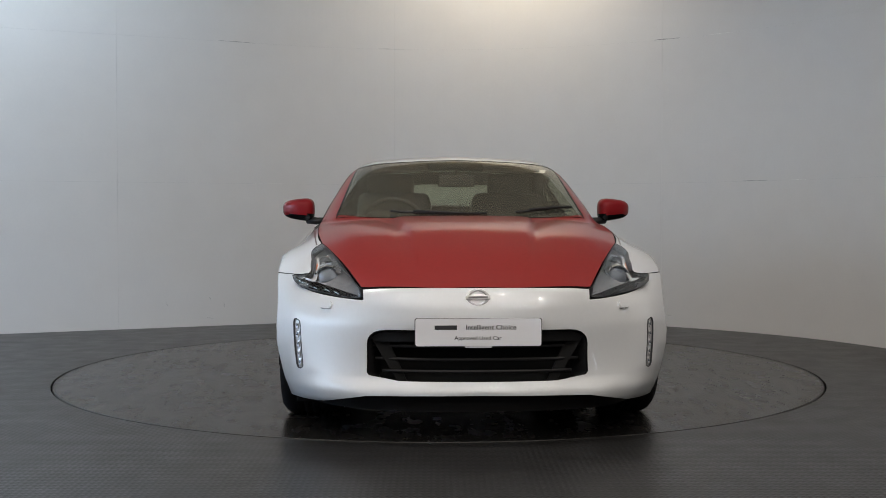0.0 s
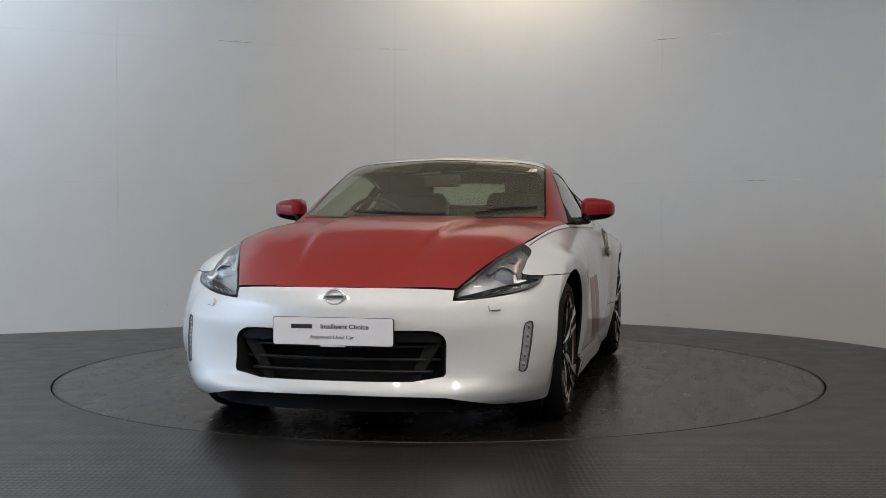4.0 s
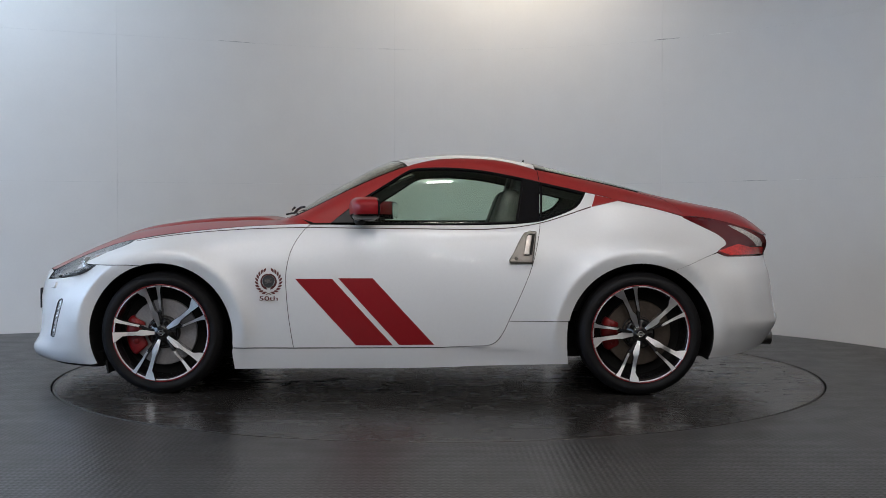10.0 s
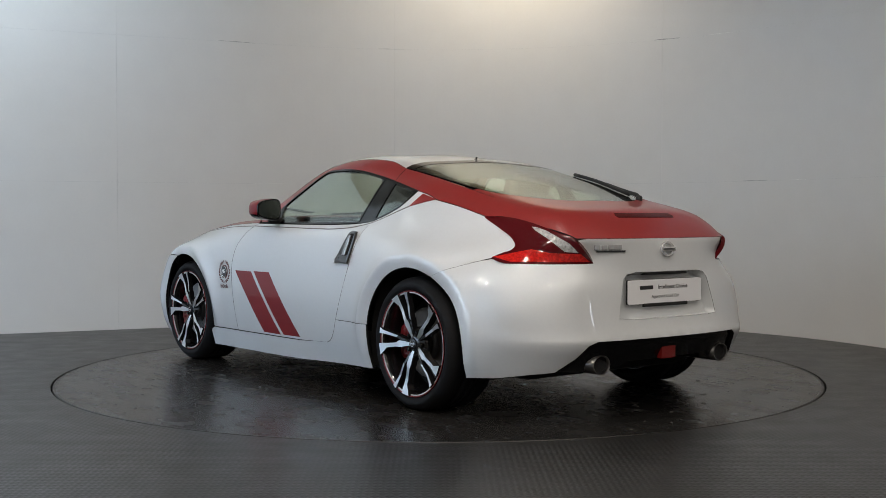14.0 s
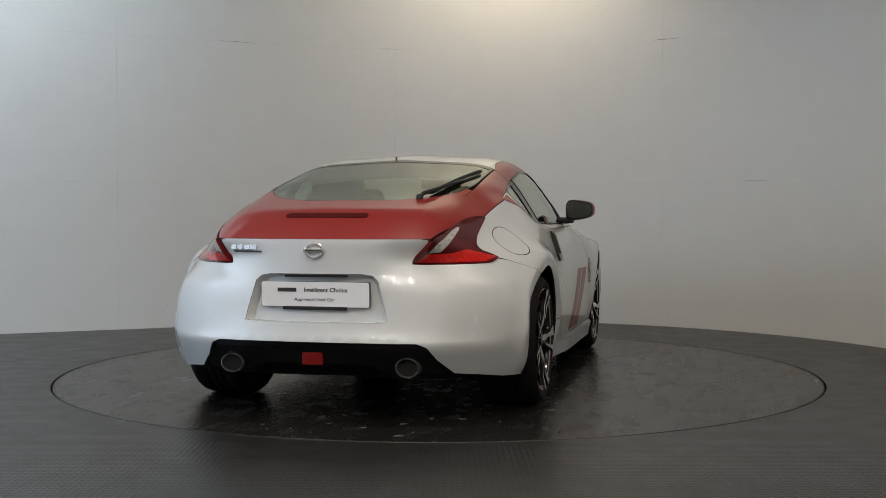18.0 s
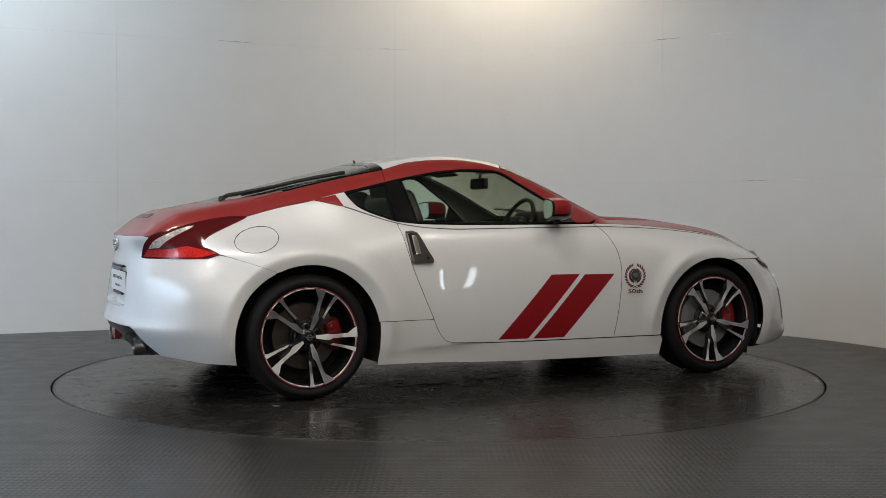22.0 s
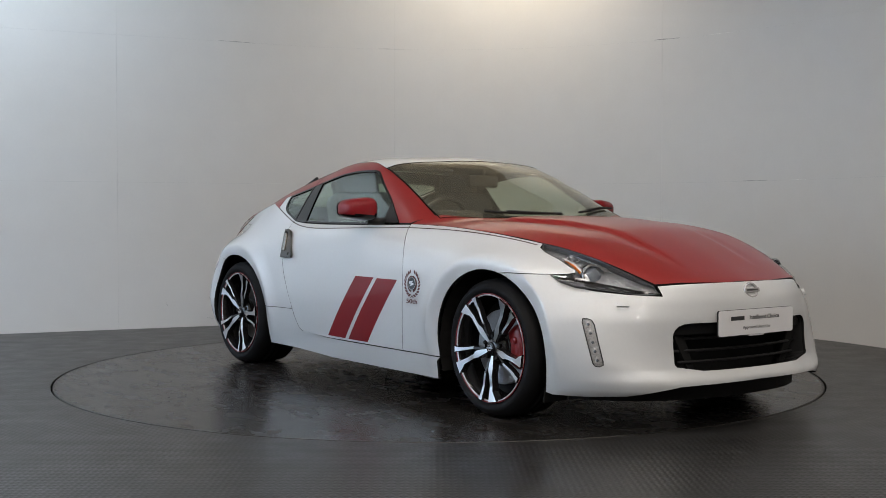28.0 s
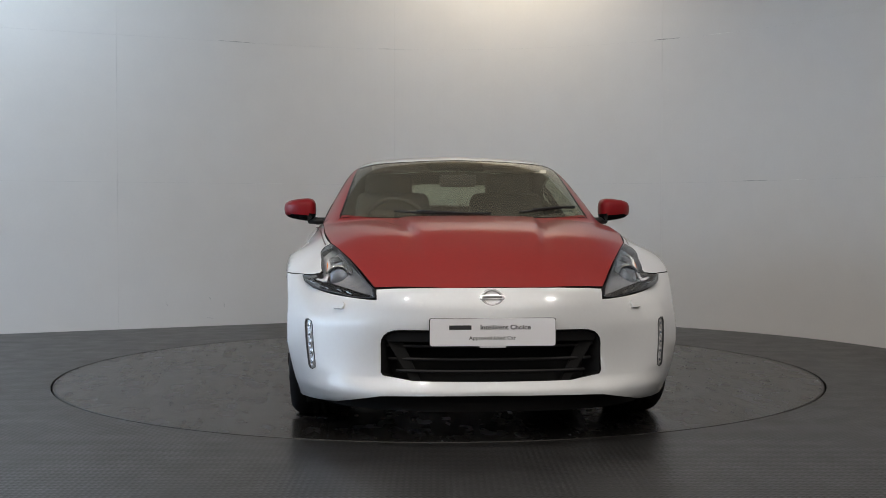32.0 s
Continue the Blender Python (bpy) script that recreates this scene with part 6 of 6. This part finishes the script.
def spoke_mesh(edge_a, edge_b, depth, n=24, face=1):
    """A spoke between two edges given as (radius, sideways): a machined face on black, slightly undercut sides."""
    ra, rb = np.array(edge_a), np.array(edge_b)
    bm = bmesh.new()
    rows = []
    for k in range(n + 1):
        t = k / n
        a = np.array((np.interp(t, np.linspace(0, 1, len(ra)), ra[:, 0]), np.interp(t, np.linspace(0, 1, len(ra)), ra[:, 1])))
        b2 = np.array((np.interp(t, np.linspace(0, 1, len(rb)), rb[:, 0]), np.interp(t, np.linspace(0, 1, len(rb)), rb[:, 1])))
        za, zb = dish(a[0]), dish(b2[0])
        d = (b2 - a) / max(np.linalg.norm(b2 - a), 1e-6) * .003
        rows.append([bm.verts.new((a[0] - d[0], a[1] - d[1], za - depth)), bm.verts.new((a[0], a[1], za - .002)), bm.verts.new((a[0] + d[0] * .5, a[1] + d[1] * .5, za)),
                     bm.verts.new((b2[0] - d[0] * .5, b2[1] - d[1] * .5, zb)), bm.verts.new((b2[0], b2[1], zb - .002)), bm.verts.new((b2[0] + d[0], b2[1] + d[1], zb - depth))])
    for p, q in zip(rows, rows[1:]):
        for i2 in range(6):
            k = (i2 + 1) % 6
            f = bm.faces.new((p[i2], p[k], q[k], q[i2]))
            f.material_index = face if i2 == 2 else 0
    bm.faces.new(rows[0])
    bm.faces.new(rows[-1])
    bmesh.ops.recalc_face_normals(bm, faces=bm.faces[:])
    me = bpy.data.meshes.new("spoke")
    bm.to_mesh(me)
    bm.free()
    me.materials.append(M_WHEELBLACK)
    me.materials.append(M_MACHINED)
    return me


def dish(r):
    return .008 - .020 * max(0.0, 1 - (r - .03) / .11) ** 1.5 + .012 * max(0, (r - .18) / .06)


MAIN_A = [(.036, -.008), (.07, -.0145), (.100, -.019), (.114, -.016), (.124, -.009), (.165, -.007), (.20, -.006), (.228, -.006), (.2545, -.006)]
MAIN_B = [(.036, .010), (.07, .014), (.100, .017), (.120, .015), (.135, .014), (.170, .016), (.204, .019), (.226, .038), (.2487, .054)]
THIN_A = [(.112, -.044), (.160, -.055), (.200, -.066), (.225, -.075), (.2395, -.086)]
THIN_B = [(.110, -.030), (.160, -.039), (.200, -.047), (.228, -.053), (.2480, -.056)]
ROOT_A = [(.050, -.020), (.080, -.030), (.118, -.0455)]
ROOT_B = [(.050, -.006), (.085, -.016), (.118, -.030)]
root_me = spoke_mesh(ROOT_A, ROOT_B, .030, face=0)
main_me, thin_me = spoke_mesh(MAIN_A, MAIN_B, .034), spoke_mesh(THIN_A, THIN_B, .026)


def make_wheel(name, width, radius, phase, side, pos):
    """Local frame: z outward from the car, x forward on the left side."""
    w = new(name)
    w.parent = car
    w["label"] = "black and machined ten-spoke alloy wheel with a red rim line"
    out = Matrix.Rotation(radians(-90), 4, "X") if side > 0 else Matrix.Rotation(radians(90), 4, "X")
    w.matrix_basis = Matrix.Translation(pos) @ out
    R, hw = radius, width
    rim = .2560
    prof = [(rim - .004, -.012), (rim + .006, .004), (rim + .020, .012), (rim + .036, .0155), (R - .030, .011), (R - .016, .000), (R - .006, -.014), (R - .001, -.032)]
    grooves = []
    for g in (.30, .5, .70):
        c = -.032 - (hw - .064) * g
        grooves += [(R, c + .007), (R - .007, c + .004), (R - .007, c - .004), (R, c - .007)]
    prof += grooves + [(R - .001, -hw + .032), (R - .006, -hw + .014), (R - .016, -hw), (R - .040, -hw - .012), (rim + .020, -hw - .010), (rim - .004, -hw + .012)]
    part("tyre", lathe(prof, 72, "z", closed=True), M_RUBBER, w, "black low-profile tyre", True)
    part("rim_barrel", lathe([(rim, -.010), (rim, .004), (rim - .005, .006), (rim - .008, .002), (rim - .014, -.020), (rim - .022, -.06), (rim - .030, -hw + .02), (rim - .002, -hw + .005), (rim, -hw + .008)], 64, "z", closed=True), M_WHEELBLACK, w, "gloss black barrel", True)
    part("rim_lip", lathe([(rim - .008, .0035), (rim - .0015, .0060), (rim - .0015, .0078), (rim - .008, .0065)], 72, "z", closed=True), M_MACHINED, w, "machined lip", True)
    part("rim_line", lathe([(rim + .000, .0058), (rim + .004, .0066), (rim + .004, .0094), (rim + .000, .0086)], 72, "z", closed=True), M_REDLINE, w, "thin red line round the rim", True)
    for k in range(5):
        a = radians(phase + 72 * k)
        part("spoke", main_me, None, w, at=Matrix.Rotation(a, 4, "Z"))
        part("slim_spoke", thin_me, None, w, at=Matrix.Rotation(a, 4, "Z"))
        part("spoke_root", root_me, None, w, at=Matrix.Rotation(a, 4, "Z"))
        b2 = radians(phase + 72 * k + 28)
        part("wheel_nut", lathe([(.0105, -.02), (.0105, -.004), (.008, .001), (.0001, .001)], 12, "z"), M_SATIN, w, smooth=False, at=Matrix.Translation((.057 * math.cos(b2), .057 * math.sin(b2), -.006)))
    part("hub", lathe([(.085, -.06), (.080, -.035), (.068, -.022), (.040, -.012), (.034, -.006), (.0001, -.006)], 36, "z"), M_WHEELBLACK, w, smooth=True)
    part("centre_cap", lathe([(.029, -.010), (.029, -.001), (.025, .002), (.0001, .003)], 28, "z"), M_BLACKGLOSS, w, "black centre cap", True)
    part("cap_ring", lathe([(.011, .002), (.016, .002), (.016, .0045), (.011, .0045)], 28, "z", closed=True), M_CHROME, w, smooth=True)
    part("cap_bar", box(.044, .008, .003, .001, m=Matrix.Translation((0, 0, .004))), M_CHROME, w)
    return w


def make_brake(name, front, side, pos):
    b2 = new(name)
    b2.parent = car
    b2["label"] = "steel brake disc with a red caliper"
    out = Matrix.Rotation(radians(-90), 4, "X") if side > 0 else Matrix.Rotation(radians(90), 4, "X")
    b2.matrix_basis = Matrix.Translation(pos) @ out
    r = .178 if front else .175
    part("disc", lathe([(.085, -.012), (r - .003, -.012), (r, -.009), (r, .009), (r - .003, .012), (.085, .012)], 56, "z", closed=True), M_DISC_FRONT if front else M_DISC, b2, "steel disc", False)
    # added near-black disc that hides the lit floor between the spokes
    part("blanking_disc", lathe([(.0001, -.055), (.232, -.055), (.236, -.050), (.236, -.046), (.0001, -.046)], 40, "z"), M_VOID, b2, smooth=False)
    part("disc_bell", lathe([(.090, -.01), (.088, .030), (.078, .036), (.0001, .036)], 40, "z"), M_BLACK, b2, smooth=True)
    # caliper: a thick arc over the disc's edge; local x points to the car's front on both sides
    ang0, ang1 = (-34, 34) if front else (-30, 26)
    bm = bmesh.new()
    rows = []
    steps = 16
    for k in range(steps + 1):
        a = radians(ang0 + (ang1 - ang0) * k / steps)
        e = min(1, min(k, steps - k) / 3 + .55)
        ro, ri = r + .022 * e, r - (.075 if front else .060) * (.75 + .25 * e)
        rows.append([bm.verts.new((q * math.cos(a), q * math.sin(a), z)) for q, z in ((ro - .012, -.05), (ro, -.035), (ro, .028), (ro - .010, .044), (ri + .014, .048), (ri, .038), (ri, .018), (ro - .03, .016), (ro - .03, -.05))])
    for p, q in zip(rows, rows[1:]):
        for i in range(len(p)):
            j = (i + 1) % len(p)
            bm.faces.new((p[i], p[j], q[j], q[i]))
    bm.faces.new(rows[0])
    bm.faces.new(rows[-1])
    bmesh.ops.recalc_face_normals(bm, faces=bm.faces[:])
    part("caliper", bm, M_CALIPER, b2, "red painted caliper", True, at=Matrix.Rotation(radians(6 if front else 4), 4, "Z"))
    for k in (-18, 18):
        a = radians(k)
        rr_ = r - .03
        part("caliper_piston", lathe([(.016, .03), (.016, .052), (.012, .055), (.0001, .055)], 16, "z"), M_CALIPER, b2, smooth=True, at=Matrix.Translation((rr_ * math.cos(a), rr_ * math.sin(a), 0)))
    return b2


make_wheel("front_wheel", .245, .328, 0, 1, (1.275, .866, .327))
make_wheel("rear_wheel", .275, .328, 5, 1, (-1.275, .905, .327))
make_wheel("front_wheel", .245, .328, -14, -1, (1.275, -.866, .327))
make_wheel("rear_wheel", .275, .328, 0, -1, (-1.275, -.905, .327))
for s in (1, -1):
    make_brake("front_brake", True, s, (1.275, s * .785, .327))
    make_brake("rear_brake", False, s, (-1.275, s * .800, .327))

# ---------------------------------------------------------------- movement
def heading(t):
    """The turntable's angle in degrees: still, then a steady turn, then slowing to a stop."""
    rest, start, rate, gain = -88.2, 1.92, 12.963, 7.4
    ramp = rate / gain
    if t <= start:
        return rest
    if t <= start + ramp:
        return rest - gain * (t - start) ** 2 / 2
    return None


TURN = [(5.0, -116.07), (6.0, -128.98), (7.0, -141.9), (8.0, -154.87), (9.0, -167.84), (10.0, -180.70), (11.0, -193.53), (12.0, -206.35),
        (13.0, -219.25), (14.0, -232.29), (17.0, -271.2), (18.0, -284.3), (19.0, -297.4), (20.0, -310.52), (21.0, -323.56), (22.0, -336.5),
        (23.0, -349.3), (24.0, -362.2), (25.0, -375.15), (26.25, -391.3), (27.5, -407.42), (28.0, -413.87), (28.5, -420.3), (29.0, -426.8), (29.5, -433.2),
        (30.0, -438.9), (30.5, -443.1), (31.0, -445.64), (31.5, -446.62), (32.0, -446.73)]


def motions():
    turns = [(t, heading(t)) for t in (0.0, 1.0, 1.9, 2.1, 2.3, 2.5, 2.75, 3.0, 3.3, 3.65)] + [(4.0, -103.1), (4.5, -109.57)] + TURN
    car_rows, plate_rows = [], []
    for t, a in turns:
        r = Matrix.Rotation(radians(a), 4, "Z")
        car_rows.append((t, r @ Matrix.Translation(CAR_OFF)))
        plate_rows.append((t, r))
    walk(car, car_rows)
    walk(turntable, plate_rows)


motions()
